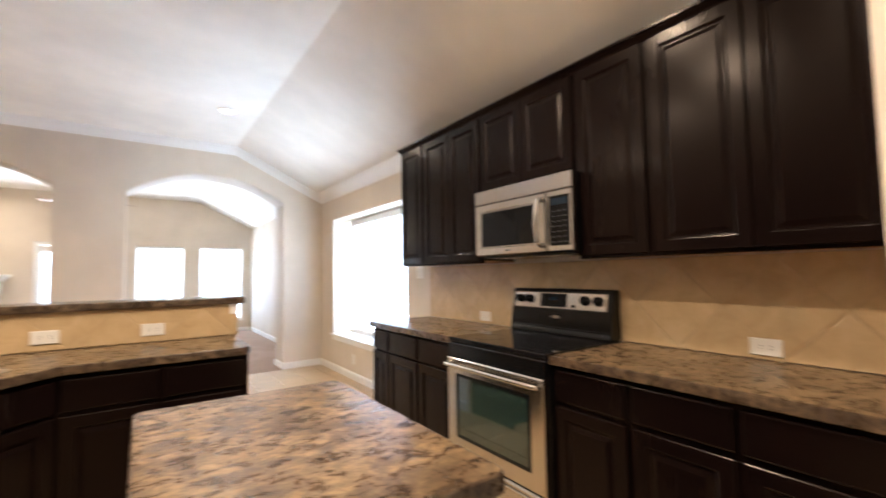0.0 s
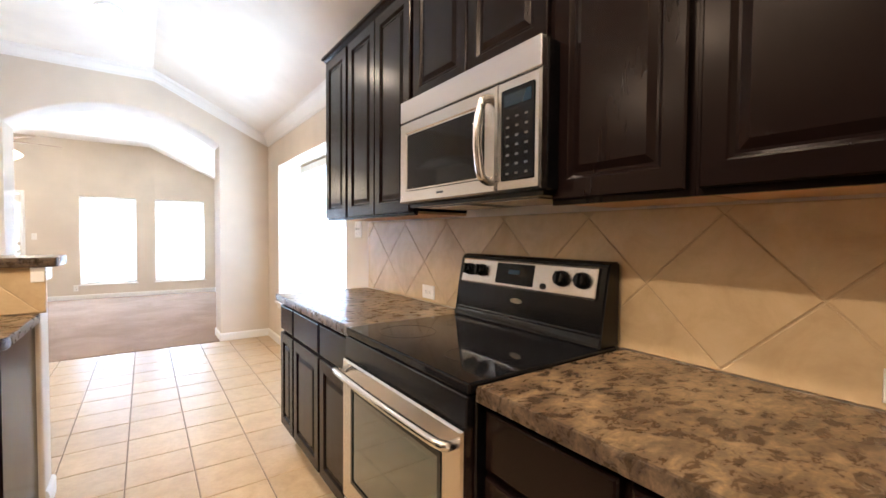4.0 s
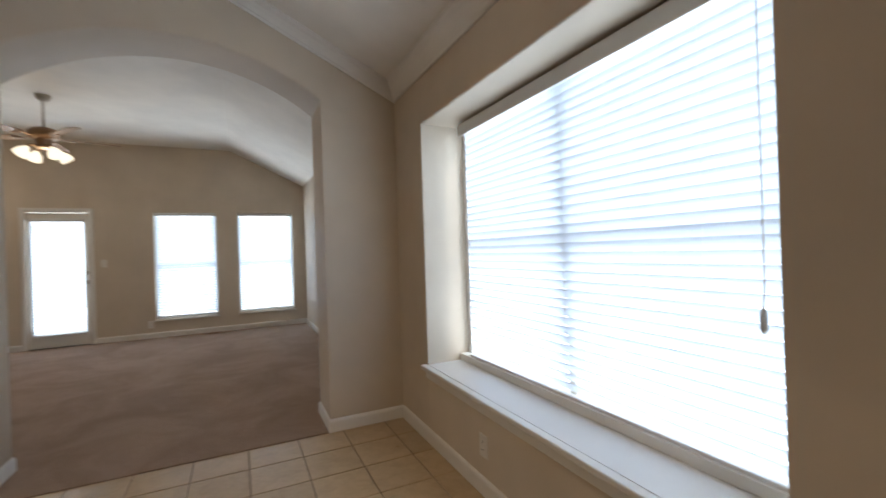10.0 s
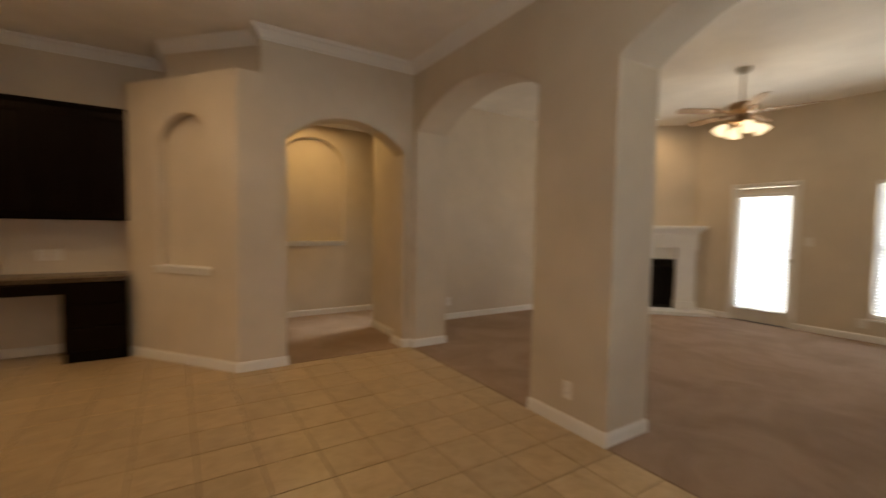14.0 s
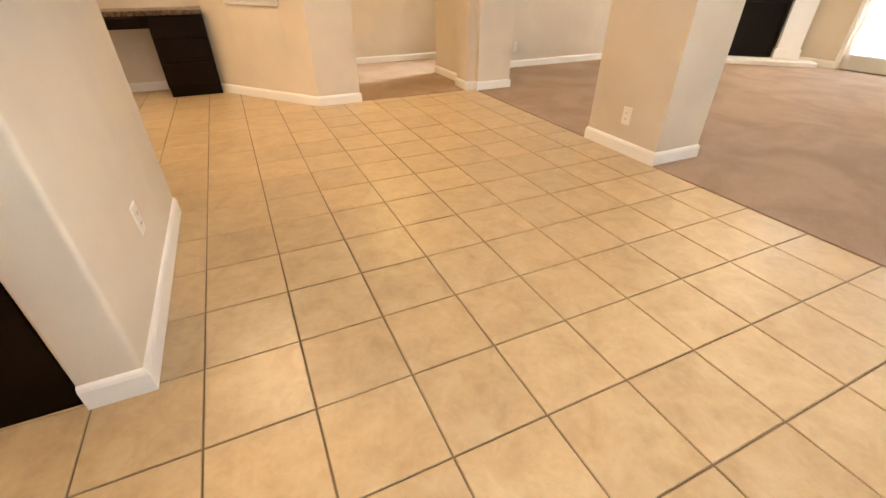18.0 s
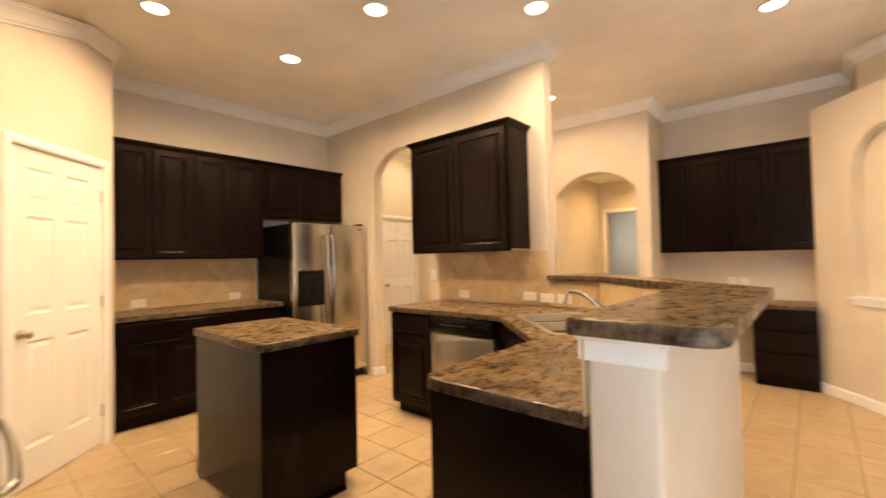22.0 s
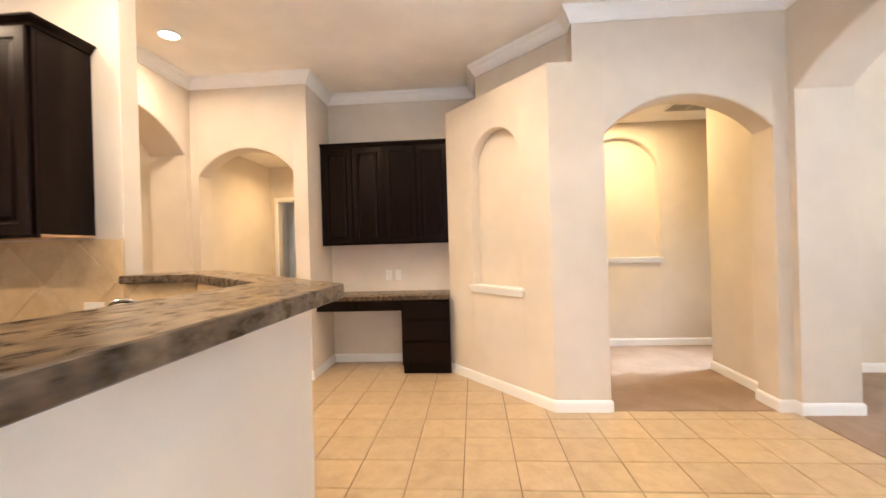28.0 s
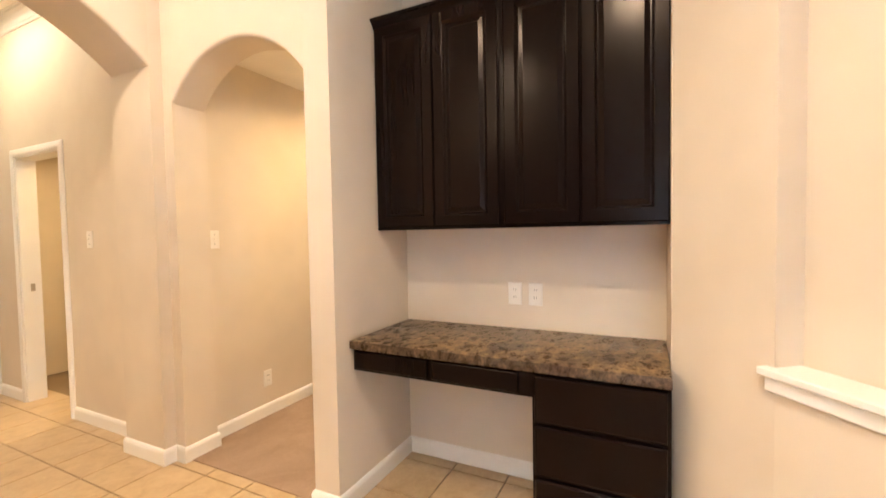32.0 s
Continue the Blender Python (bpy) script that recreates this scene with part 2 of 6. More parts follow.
def make_slat():
    m = bpy.data.materials.new("white_slat")
    m.use_nodes = True
    t = m.node_tree
    b = t.nodes["Principled BSDF"]
    b.inputs["Base Color"].default_value = (0.86, 0.86, 0.86, 1)
    b.inputs["Roughness"].default_value = 0.45
    tr = t.nodes.new("ShaderNodeBsdfTranslucent")
    tr.inputs[0].default_value = (0.73, 0.83, 0.97, 1)
    mx = t.nodes.new("ShaderNodeMixShader")
    mx.inputs[0].default_value = 0.32
    t.links.new(b.outputs[0], mx.inputs[1])
    t.links.new(tr.outputs[0], mx.inputs[2])
    t.links.new(mx.outputs[0], t.nodes["Material Output"].inputs[0])
    return m


SLAT = make_slat()


def make_glass():
    m, t, b = material("window_glass", (1, 1, 1), 0.02)
    b.inputs["Transmission Weight"].default_value = 1.0
    b.inputs["IOR"].default_value = 1.05
    return m


GLASS = make_glass()


# ---- mesh helpers ----
def finish(name, bm, mat, smooth=False):
    me = bpy.data.meshes.new(name)
    bmesh.ops.recalc_face_normals(bm, faces=bm.faces)
    bm.to_mesh(me)
    bm.free()
    for m in mat if isinstance(mat, (list, tuple)) else [mat]:
        me.materials.append(m)
    if smooth:
        me.shade_smooth()
        me.set_sharp_from_angle(angle=radians(35))
    return me


def part(name, bm, mat, parent, label="", smooth=False, loc=None):
    ob = new(name, finish(name, bm, mat, smooth))
    ob.parent = parent
    if loc is not None:
        ob.matrix_basis = loc
    if label:
        ob["label"] = label
    return ob


def thing(name, x, y, z, rz=0, label="", category="", group="", kind=""):
    ob = new(name)
    ob.empty_display_size = 0.1
    ob.matrix_world = pose(x, y, z, 0, 0, rz)
    return tagged(ob, label, category, group, kind)


def structure(name, bm, mat, label, category, smooth=False):
    ob = new(name, finish(name, bm, mat, smooth))
    return tagged(ob, label, category, "", "structure")


def solid(name, bm, mat, label, category, group="", at=None, smooth=False):
    ob = new(name, finish(name, bm, mat, smooth))
    if at is not None:
        ob.matrix_world = at
    return tagged(ob, label, category, group)


def box(bm, x0, x1, y0, y1, z0, z1, bevel=0.0, seg=2):
    v = [bm.verts.new((x, y, z)) for x in (x0, x1) for y in (y0, y1) for z in (z0, z1)]
    fs = [bm.faces.new([v[i] for i in q]) for q in ((0, 1, 3, 2), (4, 6, 7, 5), (0, 4, 5, 1), (2, 3, 7, 6), (0, 2, 6, 4), (1, 5, 7, 3))]
    if bevel:
        es = list({e for f in fs for e in f.edges})
        bmesh.ops.bevel(bm, geom=es, offset=bevel, segments=seg, affect="EDGES", profile=0.5)
    return bm


def boxed(*a, **k):
    return box(bmesh.new(), *a, **k)


def prism(bm, pts, z0, z1, bevel=0.0, seg=2, top_only=False):
    """Upright prism over a flat outline."""
    lo = [bm.verts.new((x, y, z0)) for x, y in pts]
    hi = [bm.verts.new((x, y, z1)) for x, y in pts]
    n = len(pts)
    fs = [bm.faces.new(lo[::-1]), bm.faces.new(hi)]
    fs += [bm.faces.new((lo[i], lo[(i + 1) % n], hi[(i + 1) % n], hi[i])) for i in range(n)]
    if bevel:
        es = list(fs[1].edges) if top_only else list(fs[0].edges) + list(fs[1].edges)
        bmesh.ops.bevel(bm, geom=es, offset=bevel, segments=seg, affect="EDGES", profile=0.5)
    return bm


def lathe(bm, rings, n=24, axis="z", at=(0, 0, 0), caps=True):
    """Turned form: rings of (radius, height) about an axis."""
    loops = []
    for r, h in rings:
        loop = []
        for i in range(n):
            a = 2 * math.pi * i / n
            c, s = r * math.cos(a), r * math.sin(a)
            p = {"z": (c, s, h), "x": (h, c, s), "y": (c, h, s)}[axis]
            loop.append(bm.verts.new((p[0] + at[0], p[1] + at[1], p[2] + at[2])))
        loops.append(loop)
    for a, b in zip(loops, loops[1:]):
        for i in range(n):
            bm.faces.new((a[i], a[(i + 1) % n], b[(i + 1) % n], b[i]))
    if caps:
        bm.faces.new(loops[0][::-1])
        bm.faces.new(loops[-1])
    return bm


def tube(bm, pts, r, n=10):
    """Round bar along a bent line."""
    loops = []
    pts = [Vector(p) for p in pts]
    if len(pts) > 3:   # round the bends
        rad = list(r) if isinstance(r, (list, tuple)) else [r] * len(pts)
        fine, fr = [], []
        for i in range(len(pts) - 1):
            p0, p1, p2, p3 = pts[max(i - 1, 0)], pts[i], pts[i + 1], pts[min(i + 2, len(pts) - 1)]
            for k in range(4):
                u = k / 4
                fine.append(0.5 * (2 * p1 + (p2 - p0) * u + (2 * p0 - 5 * p1 + 4 * p2 - p3) * u * u + (3 * p1 - p0 - 3 * p2 + p3) * u ** 3))
                fr.append(rad[i] + (rad[i + 1] - rad[i]) * u)
        pts, r = fine + [pts[-1]], fr + [rad[-1]]
    up = Vector((0.13, 0.27, 0.95)).normalized()
    for i, p in enumerate(pts):
        d = (pts[min(i + 1, len(pts) - 1)] - pts[max(i - 1, 0)]).normalized()
        s = d.cross(up)
        if s.length < 0.05:
            s = d.cross(Vector((1, 0.1, 0)))
        s.normalize()
        u = s.cross(d)
        rr = r[i] if isinstance(r, (list, tuple)) else r
        loops.append([bm.verts.new(p + rr * (math.cos(2 * math.pi * k / n) * s + math.sin(2 * math.pi * k / n) * u)) for k in range(n)])
    for a, b in zip(loops, loops[1:]):
        for i in range(n):
            bm.faces.new((a[i], a[(i + 1) % n], b[(i + 1) % n], b[i]))
    bm.faces.new(loops[0][::-1])
    bm.faces.new(loops[-1])
    return bm


def rings_panel(bm, w, h, rings, x0=0.0, z0=0.0, back=True):
    """Nested rectangles of (inset, y): a panelled face looking along -y."""
    loops = []
    for ins, y in rings:
        loops.append([bm.verts.new(p) for p in ((x0 + ins, y, z0 + ins), (x0 + w - ins, y, z0 + ins), (x0 + w - ins, y, z0 + h - ins), (x0 + ins, y, z0 + h - ins))])
    for a, b in zip(loops, loops[1:]):
        for i in range(4):
            bm.faces.new((a[i], a[(i + 1) % 4], b[(i + 1) % 4], b[i]))
    bm.faces.new(loops[-1])
    if back:
        bm.faces.new(loops[0][::-1])
    return bm


def cabinet_door(w, h, t=0.02, stile=0.055):
    if h < 0.2:
        return rings_panel(bmesh.new(), w, h, [(0, 0), (0, -t + 0.006), (0.003, -t + 0.002), (0.008, -t)])
    return rings_panel(bmesh.new(), w, h, [(0, 0), (0, -t + 0.004), (0.004, -t), (stile - 0.004, -t), (stile, -t + 0.002), (stile + 0.008, -t + 0.009), (stile + 0.014, -t + 0.009), (stile + 0.034, -t + 0.002), (stile + 0.038, -t + 0.002)])


def sweep(bm, path, profile, side=1, closed=False, ends=True):
    """Moulding along wall lines. path: (x, y, z) points; profile: (distance off the wall, height) points; side: 1 when the room lies to the left of the path."""
    n = len(path)
    loops = []
    for i, p in enumerate(path):
        d0 = d1 = None
        if i > 0 or closed:
            q = path[i - 1]
            d0 = Vector((p[0] - q[0], p[1] - q[1])).normalized()
        if i < n - 1 or closed:
            q = path[(i + 1) % n]
            d1 = Vector((q[0] - p[0], q[1] - p[1])).normalized()
        d0, d1 = d0 or d1, d1 or d0
        n0, n1 = Vector((-d0.y, d0.x)) * side, Vector((-d1.y, d1.x)) * side
        m = n0 + n1
        m = m / max(m.dot(n0), 0.2)
        loops.append([bm.verts.new((p[0] + m.x * d, p[1] + m.y * d, p[2] + h)) for d, h in profile])
    k = len(profile)
    pairs = list(zip(loops, loops[1:])) + ([(loops[-1], loops[0])] if closed else [])
    for a, b in pairs:
        for i in range(k):
            bm.faces.new((a[i], a[(i + 1) % k], b[(i + 1) % k], b[i]))
    if ends and not closed:
        bm.faces.new(loops[0][::-1])
        bm.faces.new(loops[-1])
    return bm


BASE_P = [(0, 0.0), (0.014, 0.0), (0.014, 0.07), (0.010, 0.082), (0.005, 0.088), (0.0, 0.09)]
CROWN_P = [(0, -0.105), (0.010, -0.105), (0.014, -0.092), (0.022, -0.086), (0.034, -0.062), (0.052, -0.036), (0.070, -0.022), (0.074, -0.010), (0.082, -0.006), (0.082, 0.0), (0, 0.0)]


def arch_low(a, a0, a1, spring, apex):
    """Height of a segmental arch's soffit."""
    w, r = (a1 - a0) / 2, apex - spring
    rad = (w * w + r * r) / (2 * r)
    u = a - (a0 + a1) / 2
    return apex - rad + math.sqrt(max(rad * rad - u * u, 0))


def arched_wall(name, axis, c0, c1, a0, a1, top, openings, label, mat=None, z0=0.0, bull=0.018, breaks=()):
    """Wall of thickness c0 to c1 across, from a0 to a1 along x or y. openings: (from, to, sill, spring, apex); a flat head has spring == apex."""
    cuts = {a0, a1, *breaks}
    for o0, o1, sill, sp, ap in openings:
        k = 1 if sp == ap else 22
        cuts |= {round(o0 + (o1 - o0) * i / k, 5) for i in range(k + 1)}
    cuts = sorted(cuts)
    topz = top if callable(top) else (lambda a: top)
    bm = bmesh.new()

    def pt(a, c, z):
        return bm.verts.new((a, c, z) if axis == "x" else (c, a, z))

    def quad(p):
        bm.faces.new([pt(*q) for q in p])

    spans = []
    for p, q in zip(cuts, cuts[1:]):
        mid, col = (p + q) / 2, [(z0, z0, topz(p), topz(q))]
        for o0, o1, sill, sp, ap in openings:
            if o0 < mid < o1:
                l = (sp, sp) if sp == ap else (arch_low(p, o0, o1, sp, ap), arch_low(q, o0, o1, sp, ap))
                col = [(l[0], l[1], topz(p), topz(q))]
                if sill > z0:
                    col.append((z0, z0, sill, sill))
        spans.append((p, q, col))
    for p, q, col in spans:
        for l0, l1, t0, t1 in col:
            quad([(p, c0, l0), (q, c0, l1), (q, c0, t1), (p, c0, t0)])
            quad([(p, c1, l0), (p, c1, t0), (q, c1, t1), (q, c1, l1)])
            quad([(p, c0, t0), (q, c0, t1), (q, c1, t1), (p, c1, t0)])
            quad([(p, c0, l0), (p, c1, l0), (q, c1, l1), (q, c0, l1)])
    edges = [(cuts[0], [], spans[0][2], 0)] + [(s[1], s[2], n[2], 1) for s, n in zip(spans, spans[1:])] + [(cuts[-1], spans[-1][2], [], 1)]
    for a, left, right, _ in edges:
        li = [(c[1], c[3]) for c in left]
        ri = [(c[0], c[2]) for c in right]
        zs = sorted({z for i in li + ri for z in i})
        for u, v in zip(zs, zs[1:]):
            m = (u + v) / 2
            if any(i[0] < m < i[1] for i in li) != any(i[0] < m < i[1] for i in ri) and v - u > 1e-4:
                quad([(a, c0, u), (a, c1, u), (a, c1, v), (a, c0, v)])
    bmesh.ops.remove_doubles(bm, verts=bm.verts, dist=1e-4)
    bmesh.ops.recalc_face_normals(bm, faces=bm.faces)
    if bull and openings:
        es = []
        for e in bm.edges:
            if len(e.link_faces) == 2 and e.calc_face_angle(0) > 1.2:
                ends = [(v.co.x if axis == "x" else v.co.y, v.co.z) for v in e.verts]
                if all(any(o[0] - 1e-3 <= a <= o[1] + 1e-3 and max(o[2], z0) - 1e-3 <= z <= o[4] + 1e-3 for o in openings) for a, z in ends):
                    c = [(v.co.y if axis == "x" else v.co.x) for v in e.verts]
                    if abs(c[0] - c[1]) < 1e-4:
                        es.append(e)
        bmesh.ops.bevel(bm, geom=es, offset=bull, segments=3, affect="EDGES", profile=0.5)
    return structure(name, bm, mat or WALL, label, "wall", True)


# ---- structure ----
def slab(name, pts, z0, z1, mat, label, category):
    return structure(name, prism(bmesh.new(), pts, z0, z1), mat, label, category)


def rect(x0, x1, y0, y1):
    return [(x0, y0), (x1, y0), (x1, y1), (x0, y1)]


WIN = (4.02, 6.01, 0.50, 2.06, 2.06)
arched_wall("wall_right", "y", XR, XR + 0.36, -1.3, YF, ZE, [WIN], "beige painted wall with a deep window recess", bull=0.012)
ARCH_L, ARCH_R = (-2.445, -0.67, 0, 2.315, 2.60), (-0.03, 1.76, 0, 2.305, 2.61)
arched_wall("wall_arches", "x", YA, YB, -3.57, XR, ceil_z, [ARCH_L, ARCH_R], "beige painted wall with two wide arched openings", breaks=(XS,))
FW1, FW2, FDOOR = (0.03, 0.905, 0.285, 1.975, 1.975), (1.214, 2.10, 0.285, 1.975, 1.975), (-1.48, -0.78, 0, 1.965, 1.965)
arched_wall("wall_far", "x", YF, YF + 0.16, XL - 0.12, XR + 0.36, ceil_z, [FW1, FW2, FDOOR], "beige living room wall with two windows and a glazed door", breaks=(XS,), bull=0.008)
arched_wall("wall_living", "y", XL - 0.12, XL, YB, YF, ZC, [], "plain beige living room wall")
bm = prism(bmesh.new(), [(XL, 10.05), (-2.06, YF), (XL, YF)], 0, ZC)
structure("wall_chimney", bm, WALL, "beige chimney breast set across the room's corner", "wall")
FARCH = (5.20, 6.395, 0, 2.075, 2.345)
arched_wall("wall_foyer", "y", XF - 0.24, XF, 4.98, YA, ZC, [FARCH], "beige wall with an arched opening to the foyer")
arched_wall("wall_hall", "y", XH - 0.2, XH, 1.40, 2.60, ZC, [(1.48, 2.455, 0, 2.05, 2.305)], "beige wall with an arched opening to a carpeted hall")
structure("wall_alcove", boxed(XD, XH - 0.2, 2.455, 2.60, 0, ZC), WALL, "beige side wall of the desk alcove", "wall")
structure("wall_desk", boxed(XD - 0.12, XD, 2.455, 4.30, 0, ZC), WALL, "beige wall behind the built-in desk", "wall")
arched_wall("wall_passage", "x", 1.02, 1.40, XH - 0.05, XK - 0.12, ZC, [(-3.26, -1.60, 0, 2.25, 2.58)], "beige header wall with a wide arch over the passage")
arched_wall("wall_back_hall", "y", XH - 0.17, XH - 0.05, -1.3, 1.02, ZC, [(-0.61, 0.09, 0, 1.955, 1.955)], "beige back hall wall with a doorway", bull=0.0)
arched_wall("wall_partition", "y", XK - 0.12, XK, -1.3, 2.34, ZC, [(0.17, 1.02, 0, 2.27, 2.52)], "beige kitchen partition with an arched doorway")
structure("wall_back", boxed(XK, 0.92, YK - 0.12, YK, 0, ZC), WALL, "beige kitchen back wall", "wall")
arched_wall("wall_hall_end", "x", -1.19, -1.07, XH - 0.05, XK - 0.12, ZC, [(-3.325, -2.61, 0, 1.955, 1.955)], "beige wall closing the back hall, with a door", bull=0)
structure("wall_pantry_side", boxed(0.92, 1.02, YK - 0.12, -0.13, 0, ZC), WALL, "beige pantry side wall", "wall")
arched_wall("wall_pantry_return", "x", 0.48, 0.58, 1.65, XR, ceil_z, [], "beige return wall beside the pantry", bull=0)
_pd = arched_wall("wall_pantry_door", "x", -0.10, 0, 0, 0.99, lambda a: ceil_z(0.92 + a * 0.707), [(0.11, 0.83, 0, 2.05, 2.05)], "beige angled wall with the pantry door", bull=0, breaks=((XS - 0.92) / 0.707,))
_pd.matrix_world = pose(0.92, -0.12, 0, 0, 0, 45)
# angled wall with an arched niche, lower than the ceiling
AX, AY, ADEG, ALEN = -3.578, 3.958, 37.9, 1.353
ZN = 2.63
_an = arched_wall("wall_niche", "x", 0, 0.10, 0, ALEN, ZN, [(0.385, 1.035, 0.885, 1.98, 2.30)], "beige angled wall with a tall arched niche", bull=0.014)
_an.matrix_world = pose(AX, AY, 0, 0, 0, ADEG)
_ab = structure("wall_niche_back", boxed(0.0, ALEN, 0.10, 0.14, 0, ZN - 0.03), WALL, "beige back of the wall niche", "wall")
_ab.matrix_world = pose(AX, AY, 0, 0, 0, ADEG)
structure("wall_niche_pier", boxed(XF - 0.24, XF, 4.79, 4.98, 0, ZN), WALL, "beige wall pier beside the foyer arch", "wall")
structure("wall_alcove_side", boxed(XD, AX - 0.002, 3.955, 4.05, 0, ZN), WALL, "beige side wall of the desk alcove", "wall")
slab("ledge", [(XF - 0.02, 4.99), (XF - 0.02, 4.83), (AX + 0.03, AY + 0.05), (XD, AY + 0.06), (XD, 4.29), (-3.43, 4.29), (-2.66, 5.0)], ZN - 0.03, ZN - 0.004, WALL, "beige plant ledge on top of the angled wall", "ledge")
bm = prism(bmesh.new(), [(-2.66, 4.981), (-3.41, 4.27), (XD, 4.27), (XD, 5.0), (-2.66, 5.0)], ZN - 0.02, ZC)
structure("wall_ledge", bm, WALL, "beige wall set back above the plant ledge", "wall")
# foyer beyond the arch
arched_wall("wall_foyer_back", "y", -4.70, -4.60, 4.2, 8.4, ZC, [(5.55, 6.47, 1.06, 2.22, 2.56)], "beige foyer wall with an arched niche", bull=0.012)
structure("wall_foyer_niche", boxed(-4.82, -4.70, 5.3, 6.7, 0.8, 2.8), WALL, "beige back of the foyer niche", "wall")
structure("wall_foyer_end", boxed(-4.7, -3.57, 8.3, 8.42, 0, ZC), WALL, "beige foyer end wall", "wall")
structure("wall_foyer_near", boxed(-4.6, XF - 0.24, 5.0, 5.12, 0, ZC), WALL, "beige foyer wall", "wall")
# carpeted hall behind the hall arch
structure("wall_hall_left", boxed(-5.12, XH - 0.17, 1.28, 1.40, 0, ZC), WALL, "beige hall wall with a switch and an outlet", "wall")
structure("wall_hall_right", boxed(-5.12, XD - 0.12, 2.50, 2.60, 0, ZC), WALL, "beige hall wall", "wall")
arched_wall("wall_hall_back", "y", -5.12, -5.00, 1.40, 2.50, ZC, [(1.50, 2.26, 0, 1.97, 1.97)], "beige hall wall with a doorway", bull=0)
structure("wall_hall_room", boxed(-7.2, -7.1, 0.6, 3.2, 0, 2.7), WALL, "pale bedroom wall beyond the hall", "wall")
structure("wall_bedroom_a", boxed(-7.1, -5.12, 0.6, 0.7, 0, 2.7), WALL, "pale bedroom wall", "wall")
structure("wall_bedroom_b", boxed(-7.1, -5.12, 3.1, 3.2, 0, 2.7), WALL, "pale bedroom wall", "wall")
structure("ceiling_bedroom", boxed(-7.2, -5.13, 0.6, 3.2, 2.7, 2.8), CEIL, "off-white bedroom ceiling", "ceiling")
structure("ceiling_hall", boxed(-5.0, XH - 0.2, 1.40, 2.50, 2.45, 2.55), CEIL, "off-white hall ceiling", "ceiling")
# room behind the open door of the back hall
structure("wall_closet", boxed(-4.7, -4.6, -1.4, 1.1, 0, 2.6), WALL, "beige wall seen through the back hall doorway", "wall")
structure("wall_closet_a", boxed(-4.6, XH - 0.17, -1.42, -1.30, 0, 2.6), WALL, "beige closet wall", "wall")
structure("wall_closet_b", boxed(-4.6, XH - 0.17, 1.02, 1.14, 0, 2.6), WALL, "beige closet wall", "wall")
structure("ceiling_closet", boxed(-4.7, XH - 0.17, -1.42, 1.14, 2.6, 2.7), CEIL, "off-white closet ceiling", "ceiling")
# pantry closed behind
structure("wall_pantry_back", boxed(1.02, XR, -0.85, YK, 0, ZC), WALL, "beige wall inside the pantry", "wall")

bm = bmesh.new()
for pts in ([(-4.9, ZC), (XS, ZC), (XS, ZC + 0.12), (-4.9, ZC + 0.12)], [(XS, ZC), (XR + 0.4, ceil_z(XR + 0.4)), (XR + 0.4, ZC + 0.12), (XS, ZC + 0.12)]):
    a = [bm.verts.new((x, -1.5, z)) for x, z in pts]
    b = [bm.verts.new((x, YF + 0.2, z)) for x, z in pts]
    bm.faces.new(a[::-1]), bm.faces.new(b)
    for i in range(4):
        bm.faces.new((a[i], a[(i + 1) % 4], b[(i + 1) % 4], b[i]))
structure("ceiling", bm, CEIL, "off-white textured ceiling sloping down to the window wall", "ceiling")

slab("floor", rect(-5.0, XR + 0.4, -1.6, 6.52), -0.12, -0.006, GROUT, "tan tiled floor with brown grout joints", "floor")
slab("carpet_living", [(XL, YA), (XR, YA), (XR, YF), (XL, YF)], -0.1, 0.006, CARPET, "taupe cut-pile living room carpet", "carpet")
slab("carpet_foyer", [(-4.7, 5.06), (XF - 0.24, 5.06), (XF - 0.24, 5.2), (XF - 0.02, 5.2), (XF - 0.02, 6.38), (XF - 0.24, 6.38), (XF - 0.24, YA), (-3.57, YA), (-3.57, 8.4), (-4.7, 8.4)], -0.1, 0.006, CARPET, "taupe foyer carpet", "carpet")
slab("carpet_hall", [(-7.2, 1.40), (XH - 0.2, 1.40), (XH - 0.2, 1.48), (XH - 0.03, 1.48), (XH - 0.03, 2.455), (XH - 0.2, 2.455), (XH - 0.2, 2.5), (-7.2, 2.5)], -0.1, 0.006, CARPET, "taupe hall carpet", "carpet")
slab("ground", rect(-60, 60, -60, 60), -0.6, -0.3, GROUT, "bare ground round the house", "ground")


# ---- mouldings ----
def moulding(name, paths, profile, label, side=1, slope=False):
    bm = bmesh.new()
    for p in paths:
        sweep(bm, p, profile, side)
        if slope:   # every point keeps its depth below the sloping ceiling
            k = len(profile)
            for i, v in enumerate(bm.verts):
                v.co.z += ceil_z(v.co.x) - ceil_z(p[i // k][0])
    return structure(name, bm, TRIM, label, "moulding")


def flat(pts, z):
    return [(x, y, z) for x, y in pts]


